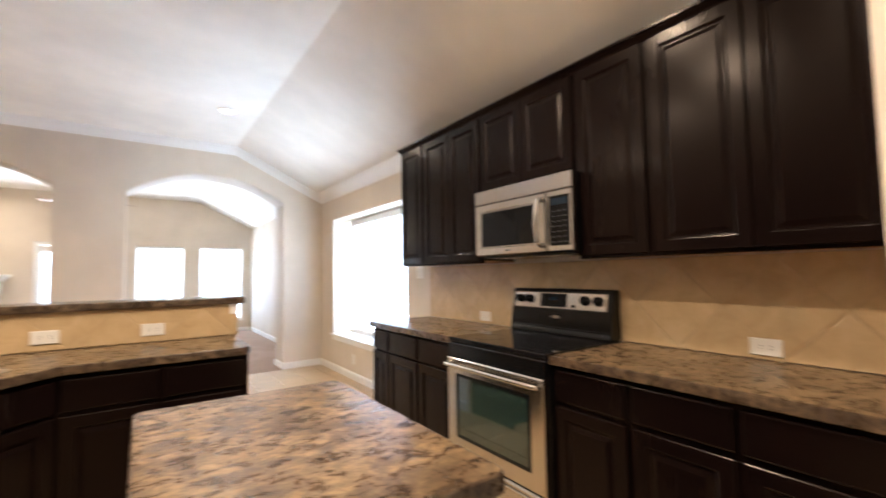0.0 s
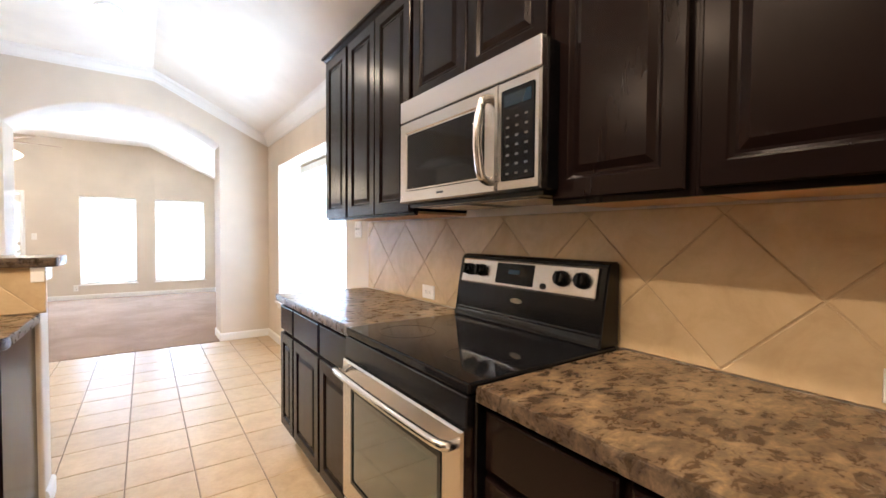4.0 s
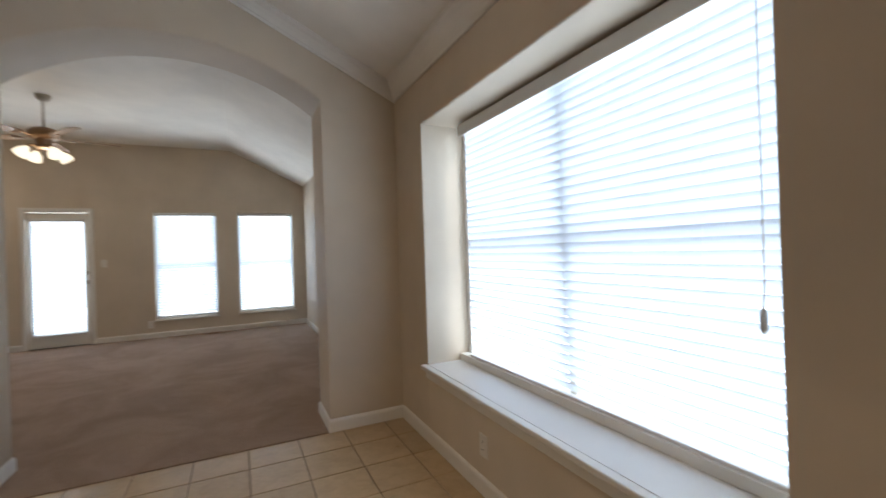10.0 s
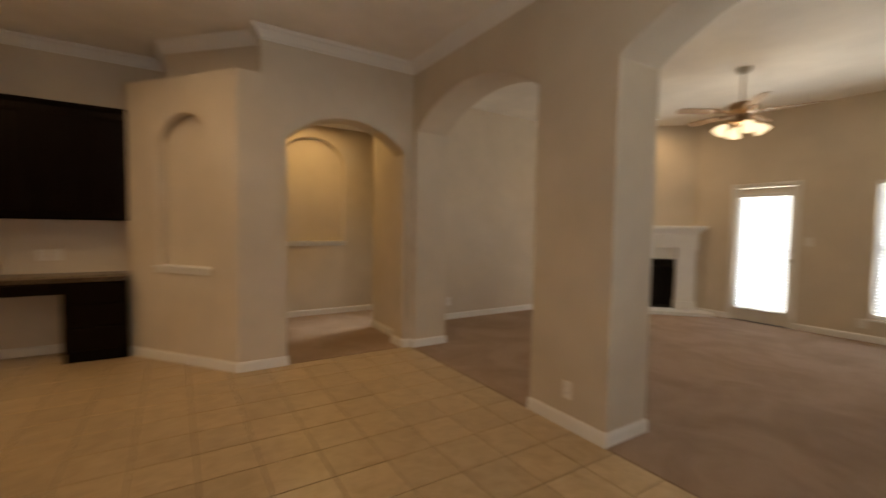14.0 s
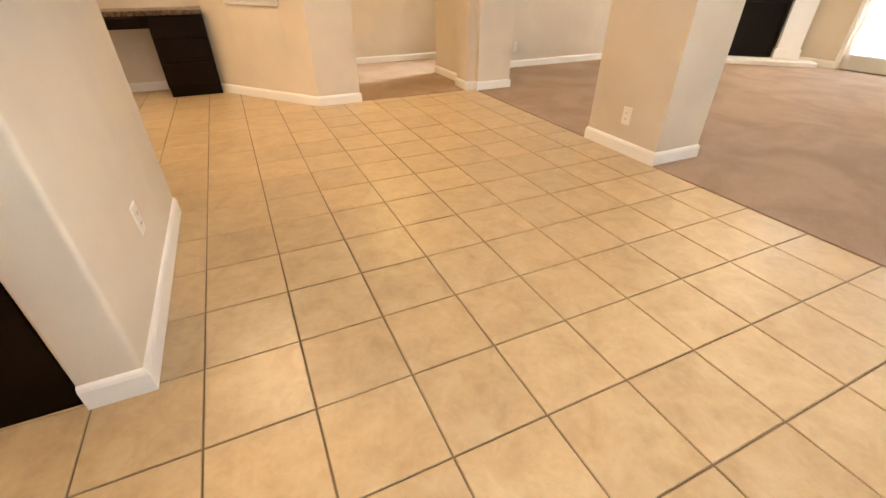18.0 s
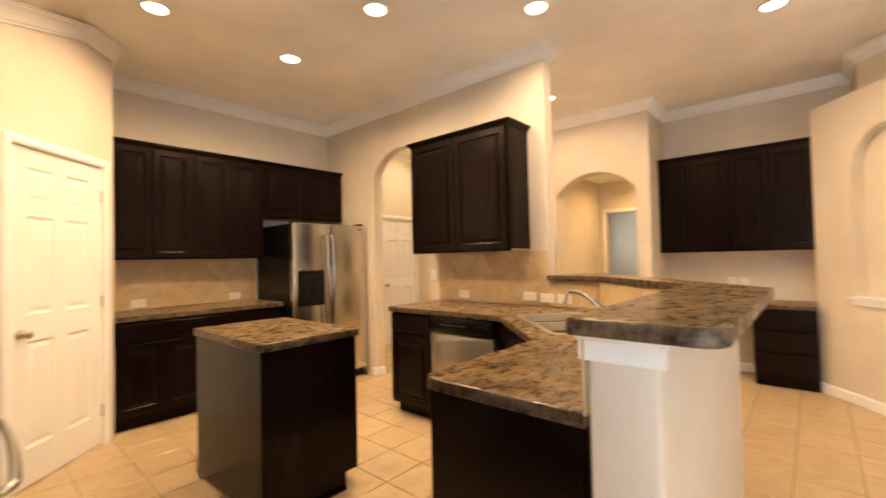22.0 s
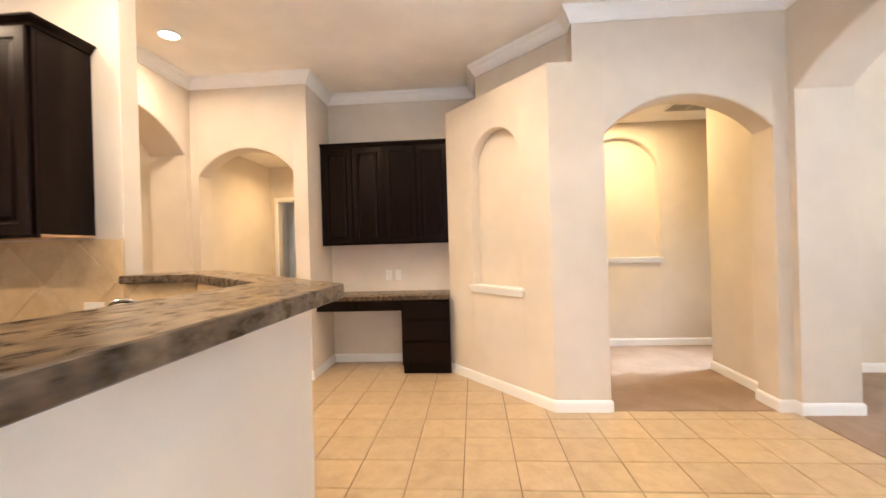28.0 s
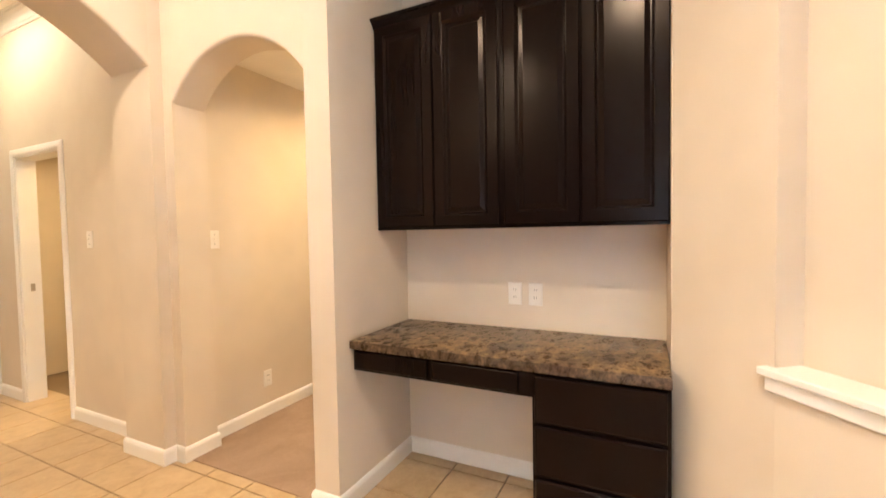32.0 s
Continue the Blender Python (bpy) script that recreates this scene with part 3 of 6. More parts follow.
ac, as_ = math.cos(radians(ADEG)), math.sin(radians(ADEG))
crown = lambda x: ceil_z(x) - 0.001
moulding("trim_crown_nook", [
    [(XR, 3.66, crown(XR)), (XR, YA, crown(XR)), (XS, YA, ZC - 0.001), (XF, YA, ZC - 0.001), (XF, 4.98, ZC - 0.001), (-2.66, 4.98, ZC - 0.001), (-3.41, 4.27, ZC - 0.001), (XD, 4.27, ZC - 0.001), (XD, 2.60, ZC - 0.001), (XH, 2.60, ZC - 0.001), (XH, 1.40, ZC - 0.001), (XK - 0.12, 1.40, ZC - 0.001), (XK - 0.12, 2.34, ZC - 0.001), (XK, 2.34, ZC - 0.001), (XK, YK, ZC - 0.001), (0.92, YK, ZC - 0.001), (0.92, -0.12, ZC - 0.001), (XS, -0.12 + XS - 0.92, ZC - 0.001), (1.62, 0.58, crown(1.62)), (1.98, 0.58, crown(1.98))],
], CROWN_P, "white crown moulding round the kitchen and breakfast area", 1, True)
moulding("trim_crown_hall", [[(XK - 0.12, 1.02, ZC - 0.001), (XH - 0.05, 1.02, ZC - 0.001), (XH - 0.05, -1.07, ZC - 0.001), (XK - 0.12, -1.07, ZC - 0.001), (XK - 0.12, 1.02, ZC - 0.001)]], CROWN_P, "white crown moulding round the back hall", 1)
structure("ceiling_foyer", box(boxed(-4.598, XF - 0.242, 5.122, YA - 0.002, 2.73, 2.80), -4.598, -3.572, YA - 0.002, 8.298, 2.73, 2.80), CEIL, "off-white lower foyer ceiling", "ceiling")

z = 0.002
for p in (
    [(XR, 3.80), (XR, YA), (ARCH_R[1], YA), (ARCH_R[1], YB), (XR, YB), (XR, YF), (-0.715, YF)],
    [(-1.545, YF), (-2.0, YF)],
    [(XL, 10.0), (XL, YB), (ARCH_L[0], YB), (ARCH_L[0], YA), (XF, YA), (XF, FARCH[1]), (XF - 0.24, FARCH[1]), (XF - 0.24, YA), (-3.57, YA), (-3.57, 8.3)],
    [(-0.67, YB), (-0.03, YB), (-0.03, YA), (-0.67, YA), (-0.67, YB)],
    [(XF - 0.24, 5.12), (XF - 0.24, 5.20), (XF, 5.20), (XF, 4.79), (AX, AY)],
    [(XD, 3.45), (XD, 2.60), (XH, 2.60), (XH, 2.455), (XH - 0.2, 2.455)],
    [(-5.0, 1.40), (XH - 0.2, 1.40), (XH - 0.2, 1.48), (XH, 1.48), (XH, 1.40), (-3.26, 1.40), (-3.26, 1.02), (XH - 0.05, 1.02), (XH - 0.05, 0.155)],
    [(XK - 0.12, 0.17), (XK, 0.17), (XK, 0.10)],
    [(-4.60, 8.3), (-4.60, 4.32)],
    [(-2.552, -1.07), (XK - 0.12, -1.07), (XK - 0.12, 0.17)],
    [(XH - 0.05, -0.668), (XH - 0.05, -1.05)],
    [(-4.6, 0.98), (-4.6, -1.3)],
):
    moulding("baseboard", [flat(p, z)], BASE_P, "white baseboard along the walls", 1)


def casing(name, w, h, at, label, d=0.012, wide=0.057):
    """Door casing round an opening from 0 to w, on the face y = 0 looking along -y."""
    prof = [(0, 0), (0, d), (wide * 0.3, d + 0.006), (wide * 0.75, d + 0.004), (wide, d * 0.5), (wide, 0)]
    bm = bmesh.new()
    loops = []
    for (px, pz, dx, dz) in ((0, 0, -1, 0), (0, h, -1, 1), (w, h, 1, 1), (w, 0, 1, 0)):
        loops.append([bm.verts.new((px + dx * o, -k, pz + dz * o)) for o, k in prof])
    for a, b in zip(loops, loops[1:]):
        for i in range(len(prof)):
            bm.faces.new((a[i], a[(i + 1) % len(prof)], b[(i + 1) % len(prof)], b[i]))
    bm.faces.new(loops[0][::-1]), bm.faces.new(loops[-1])
    ob = structure(name, bm, TRIM, label, "door casing")
    ob.matrix_world = at
    return ob


def panel_door(name, w, h, at, label, knob_side=0, swing=0.0):
    """Six-panel door, 0 to w, leaf between y = 0 and y = 0.035; panels on both faces."""
    top = thing(name, 0, 0, 0, 0, label, "door", kind="structure")
    top.matrix_world = at
    bm = bmesh.new()
    st, mid = 0.11, 0.10
    cols = [(st, (w - mid) / 2), ((w + mid) / 2, w - st)]
    zs = [(0.22, 0.86), (1.02, 1.62), (1.71, 1.92)] if h > 1.9 else [(0.2, 0.8)]
    xs = [0, *[v for c in cols for v in c], w]
    zz = [0, *[v for c in zs for v in c], h]
    for side, y in ((0, 0.0), (1, 0.035)):
        for i, (xa, xb) in enumerate(zip(xs, xs[1:])):
            for j, (za, zb) in enumerate(zip(zz, zz[1:])):
                if i % 2 and j % 2:
                    continue
                bm.faces.new([bm.verts.new(p) for p in ((xa, y, za), (xb, y, za), (xb, y, zb), (xa, y, zb))])
    for a, b in (((0, 0), (w, 0)), ((w, 0), (w, h)), ((w, h), (0, h)), ((0, h), (0, 0))):
        bm.faces.new([bm.verts.new(p) for p in ((a[0], 0, a[1]), (b[0], 0, b[1]), (b[0], 0.035, b[1]), (a[0], 0.035, a[1]))])
    bmesh.ops.remove_doubles(bm, verts=bm.verts, dist=1e-5)
    part("leaf", bm, DOORW, top)
    for xa, xb in cols:
        for za, zb in zs:
            bm = bmesh.new()
            rings_panel(bm, xb - xa, zb - za, [(0, 0.0), (0.004, 0.004), (0.014, 0.011), (0.022, 0.011), (0.045, 0.003), (0.05, 0.003)], xa, za, back=False)
            rings_panel(bm, xb - xa, zb - za, [(0, 0.035), (0.004, 0.031), (0.014, 0.024), (0.022, 0.024), (0.045, 0.032), (0.05, 0.032)], xa, za, back=False)
            part("panel", bm, DOORW, top)
    kx = 0.065 if knob_side == 0 else w - 0.065
    for s, y in ((-1, 0.0), (1, 0.035)):
        bm = bmesh.new()
        lathe(bm, [(0.030, y), (0.030, y + s * 0.004), (0.025, y + s * 0.009), (0.013, y + s * 0.013), (0.011, y + s * 0.028), (0.016, y + s * 0.034), (0.023, y + s * 0.041), (0.0265, y + s * 0.050), (0.0255, y + s * 0.058), (0.020, y + s * 0.066), (0.011, y + s * 0.071), (0.001, y + s * 0.072)], 20, "y", (kx, 0, 0.91))
        part("knob", bm, NICKEL, top, "satin nickel door knob", True)
    hx = w if knob_side == 0 else 0
    for hz in (0.2, 1.0, 1.78):
        bm = bmesh.new()
        lathe(bm, [(0.007, hz), (0.007, hz + 0.09)], 10, "z", (hx, -0.006, 0))
        part("hinge", bm, NICKEL, top, "satin nickel hinge", True)
    return top


# pantry door in the angled wall: seen from the room side
PD = pose(0.92, -0.12, 0, 0, 0, 45) @ pose(0.83, 0.0, 0.0, 0, 0, 180)
casing("trim_pantry_casing", 0.72, 2.05, PD, "white casing round the pantry door")
panel_door("door_pantry", 0.714, 2.035, PD @ pose(0.003, 0.012, 0.008), "white six-panel pantry door, closed", 0)
structure("trim_pantry_jamb", box(box(boxed(0, 0.003, 0.0, 0.1, 0, 2.05), 0.717, 0.72, 0.0, 0.1, 0, 2.05), 0.003, 0.717, 0.0, 0.1, 2.046, 2.05), TRIM, "white pantry door jamb", "door jamb").matrix_world = PD
# doorway of the back hall
BD = pose(XH - 0.05, -0.61, 0, 0, 0, 90)
casing("trim_hall_casing", 0.70, 1.955, BD, "white casing round the back hall doorway")
structure("trim_hall_jamb", box(box(boxed(0, 0.015, 0.0, 0.12, 0, 1.955), 0.685, 0.70, 0.0, 0.12, 0, 1.955), 0.015, 0.685, 0.0, 0.12, 1.94, 1.955), TRIM, "white doorway jamb", "door jamb").matrix_world = BD
structure("trim_strike_plate", boxed(0.0152, 0.0165, 0.05, 0.078, 0.89, 0.95, 0.0004, 1), NICKEL, "satin nickel strike plate in the door jamb", "strike plate").matrix_world = BD
# closed door at the end of the back hall
ED = pose(-2.61, -1.07, 0, 0, 0, 180)
casing("trim_hall_end_casing", 0.715, 1.955, ED, "white casing round the back hall door")
panel_door("door_hall_end", 0.709, 1.94, ED @ pose(0.003, 0.012, 0.008), "white six-panel door at the end of the back hall, closed", 0)
structure("trim_hall_end_jamb", box(box(boxed(0, 0.003, 0.0, 0.1, 0, 1.955), 0.712, 0.715, 0.0, 0.1, 0, 1.955), 0.003, 0.712, 0.0, 0.1, 1.951, 1.955), TRIM, "white door jamb of the back hall door", "door jamb").matrix_world = ED
# bedroom doorway
casing("trim_bedroom_casing", 0.76, 1.97, pose(-5.00, 1.50, 0, 0, 0, 90), "white casing round the bedroom doorway")


# ---- lamps ----
def can_light(x, y, z, watts, colour=(1.0, 0.765, 0.535), spread=164):
    # the hall and closet ones are unseen, added for their light
    top = thing("recessed_light", x, y, z, 0, "white recessed ceiling light, lit, warm", "ceiling light", "recessed ceiling lights")
    bm = bmesh.new()
    lathe(bm, [(0.095, -0.004), (0.094, -0.009), (0.075, -0.012), (0.07, -0.004), (0.07, 0.02), (0.095, 0.02)], 32, caps=False)
    part("ring", bm, TRIM, top, "", True)
    bm = bmesh.new()
    lathe(bm, [(0.07, 0.0), (0.05, -0.004), (0.0005, -0.006)], 32, caps=False)
    part("lens", bm, LAMPG, top, "glowing frosted lens", True)
    l = new("lamp", bpy.data.lights.new("lamp", "AREA"))
    l.data.shape, l.data.size, l.data.energy, l.data.color = "DISK", 0.13, watts, colour
    l.data.spread = radians(spread)
    l.parent = top
    l.matrix_basis = pose(0, 0, -0.014)
    return top


can_light(0.85, 0.72, ZC, 11)
can_light(-2.48, 1.84, ZC, 17)
for x, y in ((-0.12, 0.70), (-0.16, 1.76), (0.84, 1.76)):
    can_light(x, y, ZC, 26)
can_light(-0.90, 2.57, ZC, 14.5)
can_light(-2.01, 3.79, ZC, 27)
can_light(0.83, 5.16, ZC, 8)
can_light(-2.29, 10.55, ZC, 16)
can_light(-4.08, 5.95, 2.729, 22, colour=(1.0, 0.71, 0.34), spread=176)
# unseen lamp, added to brighten the carpeted hall
can_light(-4.35, 2.16, 2.449, 12, colour=(1.0, 0.70, 0.35), spread=155)
# unseen lamp, added to warm the closet behind the doorway
can_light(-4.05, -0.2, 2.599, 14, colour=(1.0, 0.68, 0.31), spread=130)


def panel_light(x0, x1, y0, y1, z, watts):
    """Flush rectangular ceiling light with a white rim."""
    top = thing("ceiling_light", (x0 + x1) / 2, (y0 + y1) / 2, z, 0, "rectangular flush ceiling light with a glowing diffuser, lit", "ceiling light")
    w, d = (x1 - x0) / 2, (y1 - y0) / 2
    fr = bmesh.new()
    for b in ((-w, w, -d, -d + 0.025), (-w, w, d - 0.025, d), (-w, -w + 0.025, -d + 0.025, d - 0.025), (w - 0.025, w, -d + 0.025, d - 0.025)):
        box(fr, b[0], b[1], b[2], b[3], -0.03, -0.001, 0.003, 1)
    part("frame", fr, TRIM, top)
    part("diffuser", boxed(-w + 0.026, w - 0.026, -d + 0.026, d - 0.026, -0.022, -0.001, 0.002, 1), LAMPG, top, "glowing white diffuser")
    l = new("lamp", bpy.data.lights.new("lamp", "AREA"))
    l.data.shape, l.data.size, l.data.size_y, l.data.energy, l.data.color = "RECTANGLE", 2 * w - 0.08, 2 * d - 0.08, watts, (1.0, 0.71, 0.34)
    l.parent = top
    l.matrix_basis = pose(0, 0, -0.034)
    return top


panel_light(-3.17, -2.57, -0.69, 0.09, ZC, 2.8)


def sky_lamp(at, w, h, watts):
    l = new("daylight", bpy.data.lights.new("daylight", "AREA"))
    l.data.shape, l.data.size, l.data.size_y, l.data.energy, l.data.color = "RECTANGLE", w, h, watts, (0.75, 0.875, 1.0)
    l.matrix_world = at
    return l


sky_lamp(look((XR + 0.55, 5.4, 1.35), (XR, 5.4, 1.35)), 3.4, 2.3, WINDOW_WATTS)
sky_lamp(look((0.4675, YF + 0.35, 1.13), (0.4675, YF, 1.13)), 1.0, 1.9, FAR_WATTS * 0.7)
sky_lamp(look((1.657, YF + 0.35, 1.13), (1.657, YF, 1.13)), 1.0, 1.9, FAR_WATTS)
sky_lamp(look((-1.13, YF + 0.35, 1.1), (-1.13, YF, 1.1)), 0.8, 2.1, FAR_WATTS)
# added lamp out of view inside the foyer, no window here: pale carpet patch
sky_lamp(look((-4.1, 8.25, 1.6), (-3.75, 6.2, -0.1)), 0.8, 1.4, 20).data.spread = radians(48)
# added lamp out of view in the bedroom, no window built: brightens its doorway
sky_lamp(look((-6.1, 0.76, 1.5), (-6.2, 2.0, 1.3)), 1.2, 1.3, 16)


# ---- cabinets ----
ON_RIGHT, ON_LEFT, ON_BACK = -90, 90, 180


def upper_cabinet(at, w, h, d, doors, label, group, cornice="", toe=0.0):
    """Wall cabinet: 0 to w along x, back at y = 0, front looking along -y. doors: count. cornice: which of l, f, r carry the top moulding."""
    top = thing("wall_cabinet", 0, 0, 0, 0, label, "cabinet", group)
    top.matrix_world = at
    part("body", boxed(0.0005, w - 0.0005, -d + 0.02, -0.001, 0.018, h, 0.0015, 1), CAB, top)
    part("underside", boxed(0.004, w - 0.004, -d + 0.024, -0.004, 0.006, 0.0175), UNDERWOOD, top, "raw maple underside")
    part("face_frame", box(box(box(boxed(0.0005, 0.035, -d, -d + 0.019, 0, h), w - 0.035, w - 0.0005, -d, -d + 0.019, 0, h), 0.035, w - 0.035, -d, -d + 0.019, 0, 0.04), 0.035, w - 0.035, -d, -d + 0.019, h - 0.05, h), CAB, top)
    gap = 0.014
    dw = (w - 2 * gap - (doors - 1) * 0.006) / doors
    for i in range(doors):
        part("door", cabinet_door(dw, h - 0.028), CAB, top, loc=pose(gap + i * (dw + 0.006), -d - 0.001, 0.014))
    if cornice:
        prof = [(0, 0), (0.006, 0), (0.010, 0.012), (0.024, 0.028), (0.034, 0.034), (0.034, 0.046), (0, 0.046)]
        pts = []
        if "l" in cornice:
            pts.append((0, -0.002, h - 0.012))
        pts += [(0, -d, h - 0.012), (w, -d, h - 0.012)]
        if "r" in cornice:
            pts.append((w, -0.002, h - 0.012))
        part("cornice", sweep(bmesh.new(), pts, prof, -1), CAB, top)
    return top


def base_cabinet(at, w, h, d, bays, label, group, kind="drawer_door", ends=""):
    """Floor cabinet with a toe kick; bays: count of drawer-over-door bays."""
    top = thing("base_cabinet", 0, 0, 0, 0, label, "cabinet", group)
    top.matrix_world = at
    bm = boxed(0.0005, w - 0.0005, -d, -0.001, 0.10, h)
    part("body", box(bm, 0.0005, w - 0.0005, -d + 0.075, -0.001, 0.0, 0.0995), CAB, top)
    bw = w / bays
    for i in range(bays):
        x0 = i * bw + 0.012
        ww = bw - 0.024
        if kind == "drawers":
            zs = [(0.125, 0.335), (0.35, 0.545), (0.56, h - 0.012)]
            for a, b in zs:
                part("drawer_front", cabinet_door(ww, b - a, stile=9) if b - a < 0.2 else rings_panel(bmesh.new(), ww, b - a, [(0, 0), (0, -0.013), (0.003, -0.017), (0.008, -0.02)]), CAB, top, loc=pose(x0, -d - 0.001, a))
        else:
            part("drawer_front", cabinet_door(ww, 0.145), CAB, top, loc=pose(x0, -d - 0.001, h - 0.165))
            part("door", cabinet_door(ww, h - 0.165 - 0.02 - 0.125), CAB, top, loc=pose(x0, -d - 0.001, 0.125))
    return top


GK = "espresso kitchen cabinets"
UP = "dark espresso wall cabinet with raised-panel doors"
LO = "dark espresso base cabinet with drawers over raised-panel doors"
ZU, HU = 1.36, 1.00
# right wall: runs from high y to low y
upper_cabinet(pose(XR, 3.585, ZU, 0, 0, ON_RIGHT), 0.355, HU, 0.298, 1, UP, GK, "lf")
upper_cabinet(pose(XR, 3.23, ZU, 0, 0, ON_RIGHT), 0.71, HU, 0.298, 2, UP, GK, "f")
upper_cabinet(pose(XR, 2.52, 1.825, 0, 0, ON_RIGHT), 0.77, HU + ZU - 1.825, 0.298, 2, "short dark espresso cabinet above the microwave", GK, "f")
upper_cabinet(pose(XR, 1.75, ZU, 0, 0, ON_RIGHT), 0.39, HU, 0.298, 1, UP, GK, "f")
upper_cabinet(pose(XR, 1.36, ZU, 0, 0, ON_RIGHT), 0.778, HU, 0.298, 2, UP, GK, "f")
base_cabinet(pose(XR, 3.58, 0, 0, 0, ON_RIGHT), 0.27, 0.868, 0.58, 1, LO, GK)
base_cabinet(pose(XR, 3.31, 0, 0, 0, ON_RIGHT), 0.848, 0.868, 0.58, 2, LO, GK)
base_cabinet(pose(XR, 1.703, 0, 0, 0, ON_RIGHT), 0.374, 0.868, 0.58, 1, LO, GK)
base_cabinet(pose(XR, 1.329, 0, 0, 0, ON_RIGHT), 0.748, 0.868, 0.58, 2, LO, GK)
# back wall: runs from high x to low x
upper_cabinet(pose(0.918, YK, ZU, 0, 0, ON_BACK), 0.67, HU, 0.31, 2, UP, GK, "f")
upper_cabinet(pose(0.248, YK, ZU, 0, 0, ON_BACK), 0.67, HU, 0.31, 2, UP, GK, "f")
upper_cabinet(pose(-0.422, YK, 1.79, 0, 0, ON_BACK), 0.996, HU + ZU - 1.79, 0.31, 2, "short dark espresso cabinet above the refrigerator", GK, "f")
base_cabinet(pose(0.918, YK, 0, 0, 0, ON_BACK), 0.68, 0.868, 0.60, 2, LO, GK)
base_cabinet(pose(0.238, YK, 0, 0, 0, ON_BACK), 0.68, 0.868, 0.60, 2, LO, GK)
# left partition
upper_cabinet(pose(XK, 1.11, ZU, 0, 0, ON_LEFT), 1.07, HU, 0.31, 2, "dark espresso two-door wall cabinet with a cornice beside the arch", GK, "lfr")
base_cabinet(pose(XK, 1.175, 0, 0, 0, ON_LEFT), 0.475, 0.868, 0.65, 1, LO, GK)


def plain_base(name, outline, h, label, toe=()):
    top = thing(name, 0, 0, 0, 0, label, "cabinet", GK)
    part("body", prism(bmesh.new(), outline, 0.10, h), CAB, top)
    part("plinth", prism(bmesh.new(), toe or outline, 0.0, 0.0995), CAB, top)
    return top


# corner sink base and peninsula
sink_base = plain_base("sink_cabinet", [(-0.77, 2.262), (-0.77, 2.33), (-0.16, 2.94), (-0.16, 3.485), (-0.68, 3.475), (-1.40, 2.755), (-1.40, 2.262)], 0.868, "dark espresso corner sink cabinet with two doors", [(-0.85, 2.262), (-0.85, 2.37), (-0.19, 3.03), (-0.16, 3.485), (-0.68, 3.475), (-1.40, 2.755), (-1.40, 2.262)])
for i in range(2):
    part("door", cabinet_door(0.41, 0.56), CAB, sink_base, loc=pose(-0.77, 2.33, 0, 0, 0, 45) @ pose(0.015 + i * 0.42, -0.001, 0.125))
    part("drawer_front", cabinet_door(0.41, 0.145), CAB, sink_base, loc=pose(-0.77, 2.33, 0, 0, 0, 45) @ pose(0.015 + i * 0.42, -0.001, 0.703))
pen = base_cabinet(pose(-0.159, 3.495, 0), 0.779, 0.868, 0.555, 2, "dark espresso peninsula cabinet with drawers over doors", GK)
part("end_panel", boxed(0.7795, 0.789, -0.555, -0.001, 0.0, 0.868, 0.001, 1), CAB, pen, "plain dark end panel")


# ---- worktops ----
def rounded(pts, r, n=6):
    """Outline with corner radii r (one per point)."""
    out = []
    m = len(pts)
    for i, (p, rad) in enumerate(zip(pts, r)):
        if rad <= 0:
            out.append(p)
            continue
        p, a, b = Vector(p), Vector(pts[i - 1]), Vector(pts[(i + 1) % m])
        d0, d1 = (a - p).normalized(), (b - p).normalized()
        half = d0.angle(d1) / 2
        t = rad / math.tan(half)
        c = p + (d0 + d1).normalized() * (rad / math.sin(half))
        s, e = p + d0 * t - c, p + d1 * t - c
        a0 = math.atan2(s.y, s.x)
        da = (math.atan2(e.y, e.x) - a0 + math.pi) % (2 * math.pi) - math.pi
        out += [(c.x + rad * math.cos(a0 + da * k / n), c.y + rad * math.sin(a0 + da * k / n)) for k in range(n + 1)]
    return out


